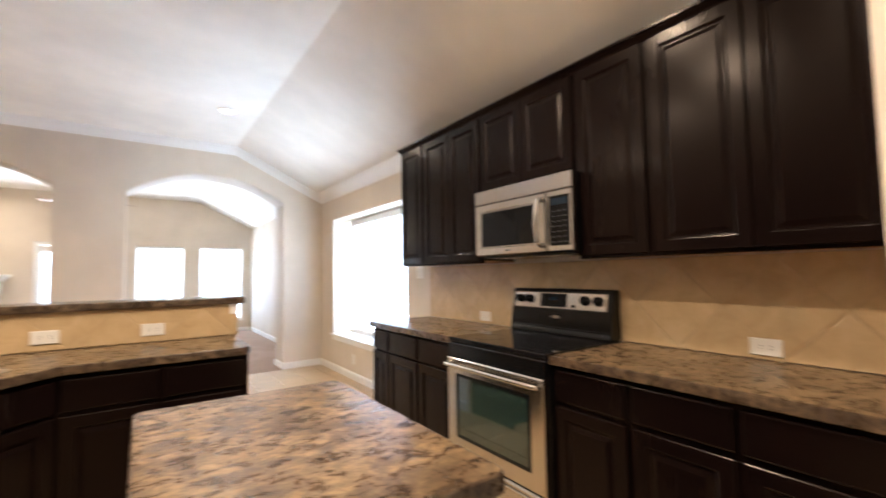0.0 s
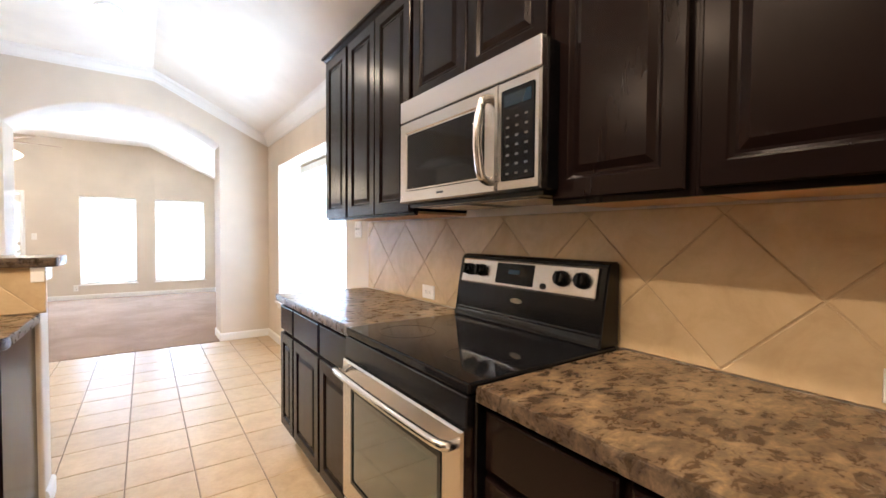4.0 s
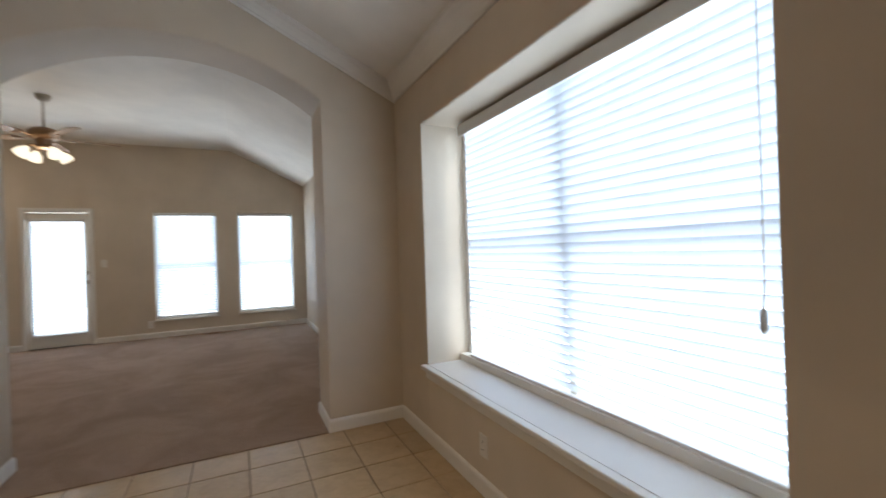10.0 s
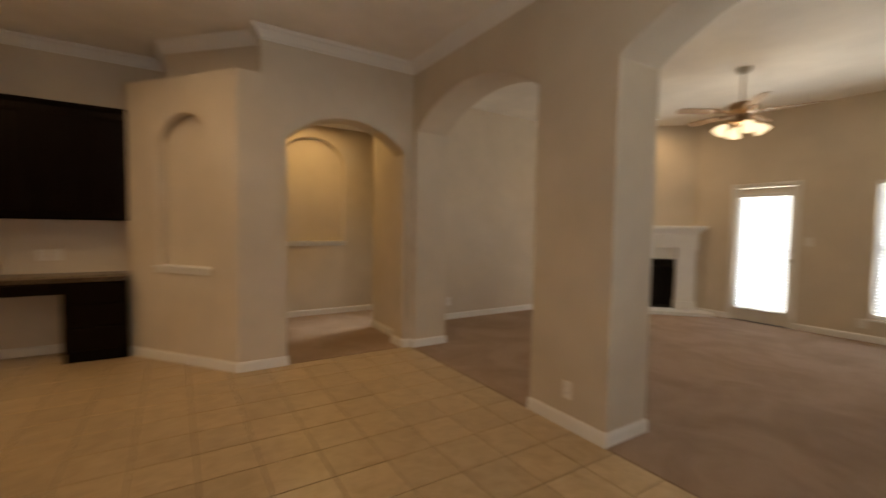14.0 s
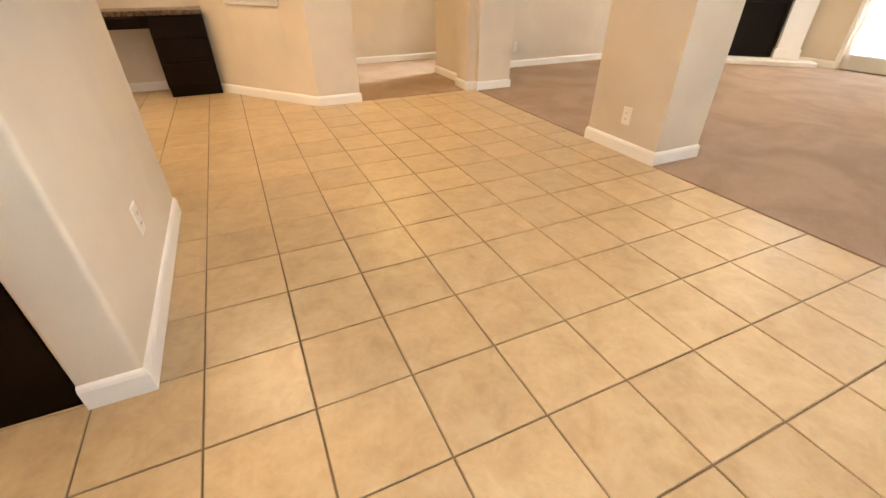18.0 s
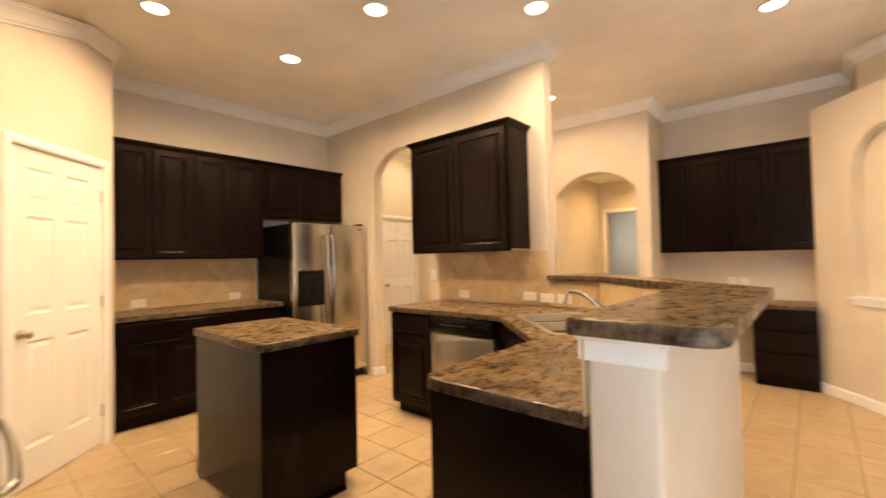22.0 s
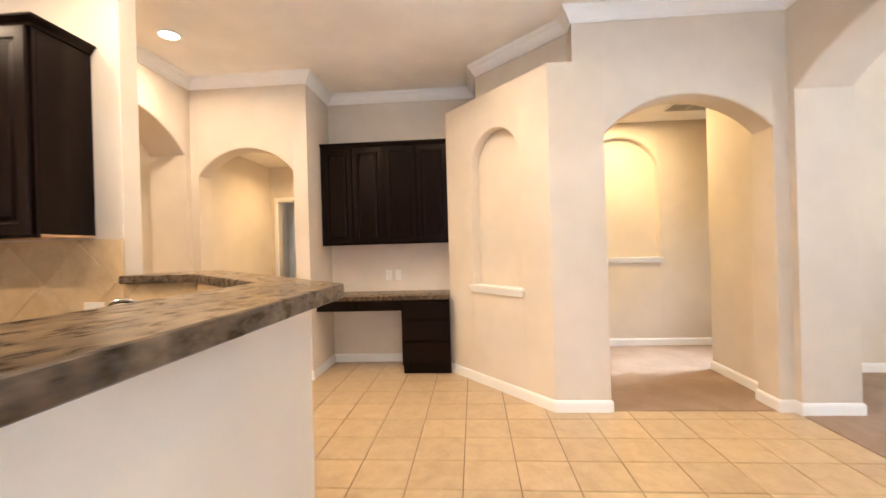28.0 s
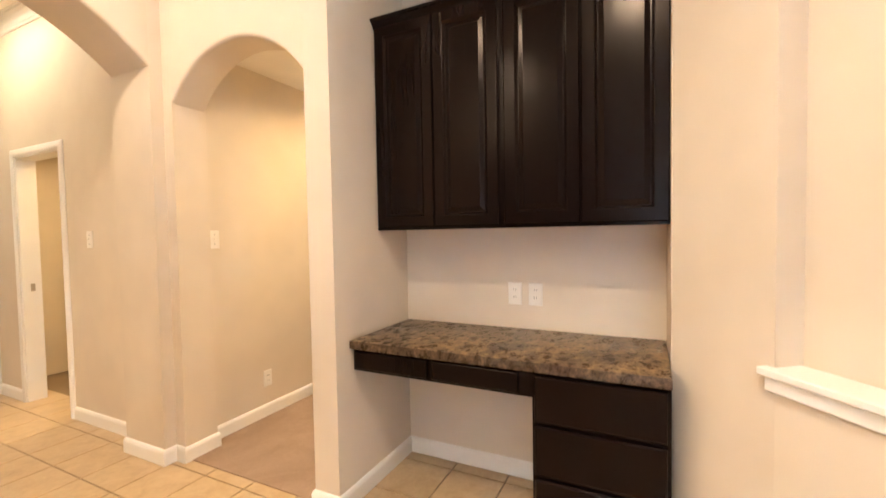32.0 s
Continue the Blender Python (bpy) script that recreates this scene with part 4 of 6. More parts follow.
def worktop(name, outline, z0, z1, label, hole=None, edge=0.007, split=True):
    """Flat top with a rounded edge; hole: inner outline."""
    bm = bmesh.new()
    n = len(outline)

    def inset(pts, d):
        out = []
        for i in range(len(pts)):
            p, a, b = Vector(pts[i]), Vector(pts[i - 1]), Vector(pts[(i + 1) % len(pts)])
            u, v = (p - a).normalized(), (b - p).normalized()
            n0, n1 = Vector((-u.y, u.x)), Vector((-v.y, v.x))
            m = n0 + n1
            out.append(tuple(p + m / max(m.dot(n0), 0.3) * d))
        return out

    levels = [(inset(outline, edge * 0.4), z0), (outline, z0 + edge * 0.4), (outline, z1 - edge), (inset(outline, edge * 0.3), z1 - edge * 0.3), (inset(outline, edge), z1)]
    loops = [[bm.verts.new((x, y, z)) for x, y in pts] for pts, z in levels]
    for a, b in zip(loops, loops[1:]):
        for i in range(n):
            bm.faces.new((a[i], a[(i + 1) % n], b[(i + 1) % n], b[i]))
    for loop, z in ((loops[0], z0), (loops[-1], z1)):
        es = [bm.edges.get((loop[i], loop[(i + 1) % n])) for i in range(n)]
        if hole:
            hv = [bm.verts.new((x, y, z)) for x, y in hole]
            es += [bm.edges.new((hv[i], hv[(i + 1) % len(hv)])) for i in range(len(hv))]
            (hole_lo := hv) if z == z0 else (hole_hi := hv)
        bmesh.ops.triangle_fill(bm, use_beauty=True, use_dissolve=False, edges=es)
    if hole:
        k = len(hole)
        for i in range(k):
            bm.faces.new((hole_lo[i], hole_hi[i], hole_hi[(i + 1) % k], hole_lo[(i + 1) % k]))
    if not split:
        top = solid(name, bm, COUNTER, label, "countertop", "mottled laminate countertops", smooth=True)
        top.data.materials.append(SHADED_EDGE)
        # side faces take the copy darkened for shade
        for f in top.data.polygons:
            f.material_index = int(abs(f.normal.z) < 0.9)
        return top
    top = thing(name, 0, 0, 0, 0, label, "countertop", "mottled laminate countertops")
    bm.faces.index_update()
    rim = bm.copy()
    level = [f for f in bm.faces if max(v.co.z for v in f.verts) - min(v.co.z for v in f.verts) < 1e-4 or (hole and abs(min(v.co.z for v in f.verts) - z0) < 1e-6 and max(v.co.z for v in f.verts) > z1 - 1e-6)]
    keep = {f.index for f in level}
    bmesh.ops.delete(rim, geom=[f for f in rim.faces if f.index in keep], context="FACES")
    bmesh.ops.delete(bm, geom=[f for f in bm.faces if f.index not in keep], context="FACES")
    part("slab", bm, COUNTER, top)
    # rim gets the laminate copy with shade in its colour
    part("edge_band", rim, SHADED_EDGE, top, "mottled laminate front edge, darkened in colour for its shade", True)
    return top


ZT = 0.91
MOT = "brown mottled laminate countertop with a rounded edge"
worktop("countertop", [(XR - 0.012, 3.605), (XR - 0.62, 3.605), (XR - 0.62, 2.464), (XR - 0.012, 2.464)], 0.869, ZT, MOT)
worktop("countertop", [(XR - 0.012, 1.701), (XR - 0.62, 1.701), (XR - 0.62, 0.594), (XR - 0.012, 0.594)], 0.869, ZT, MOT)
worktop("countertop", [(0.915, YK + 0.012), (0.915, -0.115), (-0.465, -0.115), (-0.465, YK + 0.012)], 0.869, ZT, MOT)
SC, SW, SD = Vector((-0.735, 2.835)), 0.39, 0.255   # sink: middle, half width, half depth
U45, N45 = Vector((0.7071, 0.7071)), Vector((-0.7071, 0.7071))


def sink_pt(u, v):
    return tuple(SC + U45 * u + N45 * v)


pen_out = rounded([(XK + 0.012, 1.155), (-0.74, 1.155), (-0.74, 2.31), (-0.14, 2.905), (0.647, 2.905), (0.647, 3.493), (-0.675, 3.493), (XK + 0.012, 2.745)], [0, 0.02, 0, 0, 0.07, 0, 0, 0])
worktop("countertop", pen_out, 0.869, ZT, "brown mottled laminate peninsula countertop with a corner sink", rounded([sink_pt(-SW + 0.02, -SD + 0.02), sink_pt(SW - 0.02, -SD + 0.02), sink_pt(SW - 0.02, SD - 0.02), sink_pt(-SW + 0.02, SD - 0.02)], [0.05] * 4, 4))
bar_out = rounded([(-1.37, 2.345), (-1.37, 2.76), (-0.67, 3.465), (0.712, 3.472), (0.712, 3.812), (-0.54, 3.814), (-1.86, 2.61), (-1.76, 2.40), (-1.54, 2.345)], [0, 0, 0, 0.02, 0.06, 0.04, 0.03, 0.03, 0])
worktop("bar_top", bar_out, 1.118, 1.160, "raised breakfast bar top in brown mottled laminate", edge=0.007)
worktop("island_top", rounded([(0.735, 0.99), (0.735, 1.905), (0.125, 1.905), (0.125, 0.99)], [0.03] * 4, 4), 0.869, ZT, "brown mottled laminate top of the kitchen island")

island = thing("kitchen_island", 0, 0, 0, 0, "dark espresso kitchen island with plain panelled sides", "island")
part("body", boxed(0.15, 0.707, 1.02, 1.875, 0.10, 0.868, 0.002, 1), CAB, island)
part("plinth", boxed(0.225, 0.705, 1.022, 1.873, 0.0, 0.0995), CAB, island)
for bx in ((0.7075, 0.719, 1.018, 1.877), (0.148, 0.7075, 1.8755, 1.884)):
    part("side_panel", boxed(bx[0], bx[1], bx[2], bx[3], 0.02 if bx[0] > 0.5 else 0.10, 0.868, 0.0015, 1), CAB, island)
part("shoe_moulding", boxed(0.23, 0.728, 1.874, 1.892, 0.0, 0.02, 0.005, 2), CAB, island)
for i in range(2):
    part("door", cabinet_door(0.405, 0.72), CAB, island, loc=pose(0.149, 1.875 - 0.016, 0.125, 0, 0, -90) @ pose(i * 0.415, 0, 0))

# half wall under the bar
bm = prism(bmesh.new(), rounded([(XK, 2.3405), (XK, 2.75), (-0.665, 3.505), (0.65, 3.505), (0.65, 3.675), (-0.61, 3.675), (XK - 0.12, 2.74), (XK - 0.12, 2.3405)], [0, 0, 0, 0.015, 0.015, 0, 0, 0], 4), 0, 1.117)
structure("wall_half", bm, WALL, "pale painted half wall under the breakfast bar", "wall", True)
moulding("trim_half_wall", [flat([(0.620, 3.504), (0.65, 3.504), (0.65, 3.676), (0.632, 3.676)], 1.116)], [(0, -0.066), (0.012, -0.066), (0.014, -0.062), (0.014, -0.018), (0.022, -0.006), (0.022, 0), (0, 0)], "white trim cap on the end of the half wall", -1)
moulding("baseboard_half_wall", [flat([(0.65, 3.51), (0.65, 3.675), (-0.61, 3.675), (XK - 0.12, 2.74), (XK - 0.12, 1.40)], 0.002)], BASE_P, "white baseboard of the half wall", -1)


# ---- sink and faucet ----
sink = thing("kitchen_sink", SC.x, SC.y, ZT, 45, "stainless steel double-bowl sink set into the countertop", "sink")
bm = bmesh.new()
orim = rounded([(-SW, -SD), (SW, -SD), (SW, SD), (-SW, SD)], [0.06] * 4, 5)
irim = rounded([(-SW + 0.015, -SD + 0.015), (SW - 0.015, -SD + 0.015), (SW - 0.015, SD - 0.015), (-SW + 0.015, SD - 0.015)], [0.05] * 4, 5)
loops = [[bm.verts.new((x, y, zz)) for x, y in p] for p, zz in ((orim, 0.0012), (orim, 0.004), (irim, 0.005))]
for a, b in zip(loops, loops[1:]):
    for i in range(len(a)):
        bm.faces.new((a[i], a[(i + 1) % len(a)], b[(i + 1) % len(a)], b[i]))
es = [bm.edges.get((loops[-1][i], loops[-1][(i + 1) % len(irim)])) for i in range(len(irim))]
bowls = []
for x0, x1 in ((-SW + 0.03, -0.012), (0.012, SW - 0.03)):
    ring = rounded([(x0, -SD + 0.03), (x1, -SD + 0.03), (x1, SD - 0.07), (x0, SD - 0.07)], [0.05] * 4, 5)
    lo = rounded([(x0 + 0.02, -SD + 0.05), (x1 - 0.02, -SD + 0.05), (x1 - 0.02, SD - 0.09), (x0 + 0.02, SD - 0.09)], [0.05] * 4, 5)
    rv = [bm.verts.new((x, y, 0.005)) for x, y in ring]
    lv = [bm.verts.new((x, y, -0.17)) for x, y in lo]
    k = len(rv)
    es += [bm.edges.new((rv[i], rv[(i + 1) % k])) for i in range(k)]
    for i in range(k):
        bm.faces.new((rv[i], lv[i], lv[(i + 1) % k], rv[(i + 1) % k]))
    bm.faces.new(lv)
    bowls.append(((x0 + x1) / 2, -0.03))
bmesh.ops.triangle_fill(bm, use_beauty=True, use_dissolve=False, edges=es)
part("basin", bm, SATIN, sink, "", True)
for x, y in bowls:
    part("drain", lathe(bmesh.new(), [(0.04, -0.1695), (0.04, -0.167), (0.03, -0.166), (0.028, -0.1675), (0.001, -0.1675)], 20, "z", (x, y, 0)), CHROME, sink, "chrome drain", True)
faucet = thing("faucet", *sink_pt(-0.08, SD - 0.03), ZT + 0.0055, 45, "chrome kitchen faucet with a long curved spout and side lever", "faucet")
part("base", lathe(bmesh.new(), [(0.028, 0), (0.028, 0.006), (0.022, 0.012), (0.019, 0.05), (0.021, 0.06), (0.016, 0.07), (0.001, 0.075)], 20), CHROME, faucet, "", True)
spout = [(0, 0, 0.045)] + [(-0.02 * k, -0.035 * k, 0.045 + 0.12 * math.sin(min(k / 5.2, 1.0) * math.pi * 0.62)) for k in range(1, 6)] + [(-0.105, -0.19, 0.125), (-0.108, -0.196, 0.10), (-0.108, -0.197, 0.085)]
part("spout", tube(bmesh.new(), spout, [0.013, 0.012, 0.012, 0.0115, 0.011, 0.011, 0.0125, 0.014, 0.014], 12), CHROME, faucet, "", True)
post = part("lever_post", lathe(bmesh.new(), [(0.024, 0), (0.024, 0.006), (0.017, 0.014), (0.015, 0.035), (0.019, 0.045), (0.017, 0.058), (0.009, 0.066), (0.001, 0.068)], 20, "z", (0.1, 0, 0)), CHROME, faucet, "", True)
part("lever", tube(bmesh.new(), [(0.1, 0, 0.055), (0.085, -0.01, 0.075), (0.06, -0.03, 0.092), (0.03, -0.05, 0.118), (0.015, -0.06, 0.124)], [0.007, 0.006, 0.005, 0.006, 0.008], 10), CHROME, post, "", True)
sprayer = thing("sink_sprayer", *sink_pt(0.2, SD - 0.03), ZT + 0.0055, 0, "small white and chrome sink sprayer", "sprayer")
part("holder", lathe(bmesh.new(), [(0.022, 0), (0.022, 0.005), (0.014, 0.012), (0.013, 0.03)], 16), CHROME, sprayer, "", True)
part("head", lathe(bmesh.new(), [(0.011, 0.0305), (0.013, 0.05), (0.017, 0.075), (0.012, 0.085), (0.001, 0.087)], 16), PLASTIC, sprayer, "", True)


# ---- appliances ----
def handle_bar(pts, r=0.011):
    return tube(bmesh.new(), pts, r, 12)


# range: local x along the wall, front along -y
SX0, SW_ = 1.706, 0.754
stove = thing("kitchen_range", XR - 0.005, SX0 + SW_, 0, ON_RIGHT, "stainless steel electric range with a black glass cooktop", "stove")
D = 0.61
part("body", boxed(0.001, SW_ - 0.001, -D, -0.01, 0.02, 0.885, 0.004, 1), BLACKP, stove)
part("cooktop", boxed(0, SW_, -D - 0.025, -0.02, 0.888, 0.916, 0.006, 3), BLACKG, stove, "black ceramic glass cooktop")
for bx, by, br in ((0.19, -0.47, 0.105), (0.56, -0.47, 0.08), (0.19, -0.2, 0.08), (0.56, -0.2, 0.105)):
    part("burner_ring", lathe(bmesh.new(), [(br, 0.9162), (br, 0.9166), (br - 0.003, 0.9166), (br - 0.003, 0.9162)], 36, "z", (bx, by, 0), caps=False), RINGG, stove)
door_ = part("oven_door", rings_panel(bmesh.new(), SW_ - 0.012, 0.53, [(0, 0), (0, -0.032), (0.006, -0.038), (0.085, -0.038), (0.09, -0.034), (0.092, -0.034)], 0.006, 0.27), STEEL, stove, "brushed steel oven door", loc=pose(0, -D - 0.002, 0))
part("oven_window", boxed(0.105, SW_ - 0.105, -0.0375, -0.035, 0.37, 0.70, 0.001, 1), OVENG, door_, "dark tinted oven window")
part("window_frame", box(box(box(boxed(0.09, 0.1045, -0.041, -0.0345, 0.355, 0.715), SW_ - 0.1045, SW_ - 0.09, -0.041, -0.0345, 0.355, 0.715), 0.1045, SW_ - 0.1045, -0.041, -0.0345, 0.355, 0.3695), 0.1045, SW_ - 0.1045, -0.041, -0.0345, 0.7005, 0.715), BLACKP, door_)
part("handle", handle_bar([(0.03, -0.038, 0.762), (0.035, -0.075, 0.768), (0.12, -0.088, 0.772), (SW_ / 2, -0.095, 0.774), (SW_ - 0.12, -0.088, 0.772), (SW_ - 0.035, -0.075, 0.768), (SW_ - 0.03, -0.038, 0.762)], 0.013), STEEL, door_, "curved steel handle", True)
part("vent_strip", boxed(0.004, SW_ - 0.004, -D - 0.028, -D - 0.003, 0.804, 0.884, 0.003, 1), BLACKP, stove)
dr = part("drawer", rings_panel(bmesh.new(), SW_ - 0.012, 0.205, [(0, 0), (0, -0.03), (0.008, -0.038), (0.012, -0.038)], 0.006, 0.055), STEEL, stove, "steel storage drawer", loc=pose(0, -D - 0.002, 0))
part("lip", boxed(0.02, SW_ - 0.02, -0.048, -0.0385, 0.225, 0.238, 0.003, 1), STEEL, dr)
for fx in (0.05, SW_ - 0.05):
    part("foot", lathe(bmesh.new(), [(0.018, 0), (0.018, 0.019)], 12, "z", (fx, -D + 0.06, 0)), BLACKP, stove)
bg = bmesh.new()
prof = [(-0.118, 0.917), (-0.118, 0.925), (-0.098, 0.955), (-0.10, 1.03), (-0.072, 1.178), (-0.055, 1.190), (-0.012, 1.190), (-0.012, 0.917)]
a = [bg.verts.new((0, y, zz)) for y, zz in prof]
b = [bg.verts.new((SW_, y, zz)) for y, zz in prof]
bg.faces.new(a), bg.faces.new(b[::-1])
for i in range(len(prof)):
    bg.faces.new((a[i], b[i], b[(i + 1) % len(prof)], a[(i + 1) % len(prof)]))
bmesh.ops.bevel(bg, geom=[e for e in bg.edges], offset=0.006, segments=2, affect="EDGES")
guard = part("backguard", bg, BLACKP, stove, "black control backguard", True)
tilt = pose(0, -0.101, 1.046, -11, 0, 0)
panel = part("control_panel", boxed(0.03, SW_ - 0.03, -0.004, 0.002, 0.022, 0.128, 0.006, 2), STEEL, guard, "brushed steel control panel", loc=tilt)
part("clock", boxed(0.255, 0.455, -0.0065, -0.0042, 0.036, 0.118, 0.002, 1), BLACKG, guard, "dark clock display", loc=tilt)
part("digits", boxed(0.325, 0.385, -0.0075, -0.0067, 0.076, 0.094), SCREEN, guard, loc=tilt)
for kx, kr in ((0.085, 0.026), (0.165, 0.026), (0.585, 0.028), (0.67, 0.028)):
    kb = bmesh.new()
    lathe(kb, [(kr, -0.0045), (kr, -0.012), (kr * 0.8, -0.03), (kr * 0.7, -0.033), (0.001, -0.034)], 24, "y", (kx, 0, 0.08))
    box(kb, kx - 0.006, kx + 0.006, -0.042, -0.03, 0.058, 0.102, 0.002, 1)
    part("knob", kb, BLACKP, guard, "black control knob", True, loc=tilt)
part("button", lathe(bmesh.new(), [(0.011, -0.0045), (0.010, -0.011), (0.001, -0.012)], 16, "y", (0.505, 0, 0.045)), BLACKP, guard, "", True, loc=tilt)
part("badge", lathe(bmesh.new(), [(0.001, -0.003), (0.02, -0.003), (0.02, 0.0)], 20, "y", (0, 0, 0)), NICKEL, guard, "small oval maker's badge", True, loc=pose(SW_ / 2, -0.1005, 1.022, 0, 0, 0) @ Matrix.Diagonal((1.5, 1, 0.5, 1)))

# over-the-range microwave
mw = thing("microwave", XR - 0.005, 2.475, 1.40, ON_RIGHT, "stainless steel over-the-range microwave with a black window", "microwave")
MW, MH, MD = 0.762, 0.415, 0.362
part("body", boxed(0.001, MW - 0.001, -MD, -0.01, 0.0, MH, 0.004, 1), BLACKP, mw)
part("underside", boxed(0.02, MW - 0.02, -MD + 0.01, -0.06, -0.014, -0.0005), BLACKP, mw)
part("filter", boxed(0.08, 0.34, -MD + 0.05, -0.12, -0.018, -0.0145), STEELV, mw)
part("filter", boxed(0.43, 0.69, -MD + 0.05, -0.12, -0.018, -0.0145), STEELV, mw)
part("top_grille", boxed(0, MW, -MD - 0.028, -MD - 0.001, MH - 0.085, MH, 0.003, 2), STEEL, mw, "brushed steel top panel")
mdoor = part("door", rings_panel(bmesh.new(), 0.585, MH - 0.09, [(0, 0), (0, -0.022), (0.006, -0.028), (0.045, -0.028), (0.049, -0.024), (0.052, -0.024)], 0.0, 0.0), STEEL, mw, "brushed steel microwave door", loc=pose(0, -MD - 0.001, 0.002))
part("window", boxed(0.058, 0.585 - 0.058, -0.0275, -0.0245, 0.055, MH - 0.145, 0.002, 1), BLACKG, mdoor, "black mesh door window")
part("handle", handle_bar([(0.558, -0.028, 0.035), (0.558, -0.06, 0.05), (0.558, -0.074, 0.11), (0.558, -0.078, 0.16), (0.558, -0.074, 0.215), (0.558, -0.06, 0.275), (0.558, -0.028, 0.29)], 0.014), STEEL, mdoor, "curved steel handle", True)
cp = part("control_panel", rings_panel(bmesh.new(), MW - 0.59, MH - 0.09, [(0, 0), (0, -0.022), (0.006, -0.028), (0.01, -0.028)], 0.59, 0.0), STEEL, mw, "brushed steel control panel", loc=pose(0, -MD - 0.001, 0.002))
part("keypad", boxed(0.612, MW - 0.02, -0.0305, -0.0285, 0.03, MH - 0.12, 0.002, 1), BLACKG, cp, "black keypad with pale legends")
part("display", boxed(0.625, MW - 0.03, -0.0318, -0.0308, MH - 0.17, MH - 0.135), SCREEN, cp)
for r in range(7):
    for c in range(3):
        part("key", boxed(0.634 + c * 0.037, 0.646 + c * 0.037, -0.0314, -0.0308, 0.047 + r * 0.027, 0.053 + r * 0.027), LEGEND, cp)
part("badge", boxed(0.27, 0.31, -0.0292, -0.0282, 0.022, 0.030, 0.0005, 1), LEGEND, mdoor)

# refrigerator
FW = 0.905
fridge = thing("refrigerator", -0.475, YK + 0.03, 0, ON_BACK, "stainless side-by-side refrigerator with black sides and a dispenser", "refrigerator")
FD = 0.70
part("body", boxed(0.001, FW - 0.001, -FD, -0.001, 0.02, 1.70, 0.005, 1), BLACKP, fridge, "black side panels")
part("kick_grille", boxed(0.01, FW - 0.01, -FD - 0.02, -FD - 0.001, 0.025, 0.095, 0.003, 1), BLACKP, fridge)
for x0, x1, hx in ((0.002, 0.392, 0.366), (0.398, FW - 0.002, 0.426)):
    dd = part("door", boxed(x0, x1, -FD - 0.082, -FD - 0.004, 0.10, 1.71, 0.014, 3), STEELV, fridge, "brushed steel refrigerator door", True)
    part("handle", handle_bar([(hx, -FD - 0.082, 0.62), (hx, -FD - 0.125, 0.64), (hx, -FD - 0.14, 0.85), (hx, -FD - 0.145, 1.1), (hx, -FD - 0.14, 1.35), (hx, -FD - 0.125, 1.56), (hx, -FD - 0.082, 1.58)], 0.013), STEEL, dd, "long steel handle", True)
    part("hinge_cap", boxed(x0 + 0.02 if x0 < 0.1 else x1 - 0.09, x0 + 0.09 if x0 < 0.1 else x1 - 0.02, -FD - 0.07, -FD + 0.03, 1.711, 1.73, 0.005, 1), BLACKP, dd)
disp = part("dispenser", rings_panel(bmesh.new(), 0.30, 0.36, [(0, -0.0005), (0, -0.008), (0.006, -0.012), (0.014, -0.012), (0.02, -0.004), (0.021, -0.004)], 0.045, 0.86), BLACKP, fridge, "black ice and water dispenser", loc=pose(0, -FD - 0.082, 0))
part("dispenser_panel", boxed(0.07, 0.32, -0.0135, -0.0045, 1.12, 1.20, 0.002, 1), BLACKG, disp)
for px in (0.135, 0.25):
    part("paddle", boxed(px - 0.03, px + 0.03, -0.02, -0.0045, 0.95, 1.06, 0.004, 2), BLACKP, disp)
part("badge", boxed(0.80, 0.86, -FD - 0.0835, -FD - 0.0822, 1.655, 1.668), LEGEND, fridge)

# dishwasher
dwm = thing("dishwasher", XK + 0.02, 1.653, 0, ON_LEFT, "stainless steel dishwasher with a black control strip", "dishwasher")
part("tub", boxed(0.002, 0.603, -0.60, -0.001, 0.10, 0.866), BLACKP, dwm)
part("kick_plate", boxed(0.004, 0.601, -0.56, -0.50, 0.005, 0.0995), BLACKP, dwm)
part("door", boxed(0.003, 0.602, -0.655, -0.602, 0.105, 0.735, 0.006, 2), SATIN, dwm, "brushed steel door", True)
cpn = part("control_strip", boxed(0.003, 0.602, -0.660, -0.602, 0.74, 0.864, 0.008, 2), BLACKP, dwm, "black control strip", True)
part("latch", boxed(0.44, 0.54, -0.668, -0.6605, 0.785, 0.815, 0.003, 1), BLACKG, cpn)
for i in range(6):
    part("button", boxed(0.10 + i * 0.045, 0.125 + i * 0.045, -0.6625, -0.6605, 0.80, 0.81), LEGEND, cpn)


# ---- desk alcove ----
GD = "espresso desk alcove cabinets"
for k in range(2):
    upper_cabinet(pose(XD, 2.602 + k * 0.683, 1.318, 0, 0, ON_LEFT), 0.683, 1.045, 0.295, 2, "dark espresso wall cabinet with two raised-panel doors over the desk", GD, "f")
base_cabinet(pose(XD, 3.47, 0, 0, 0, ON_LEFT), 0.482, 0.755, 0.53, 1, "dark espresso three-drawer desk cabinet", GD, "drawers")
desk = thing("built_in_desk", 0, 0, 0, 0, "built-in desk with a mottled laminate top and pencil drawers", "desk")
dtop = worktop("desk_top", [(XD + 0.002, 3.953), (XD + 0.002, 2.602), (-3.425, 2.602), (-3.425, 3.953)], 0.756, 0.797, "brown mottled laminate desk top built into the alcove", split=False)
dtop.parent = desk
for key in ("category", "group"):
    del dtop[key]
apron = part("apron", boxed(0.001, 0.866, -0.50, -0.48, 0.02, 0.107), CAB, desk, loc=pose(XD, 2.602, 0.648, 0, 0, ON_LEFT))
part("rail", boxed(0.001, 0.866, -0.525, -0.50, 0.0, 0.107), CAB, apron)
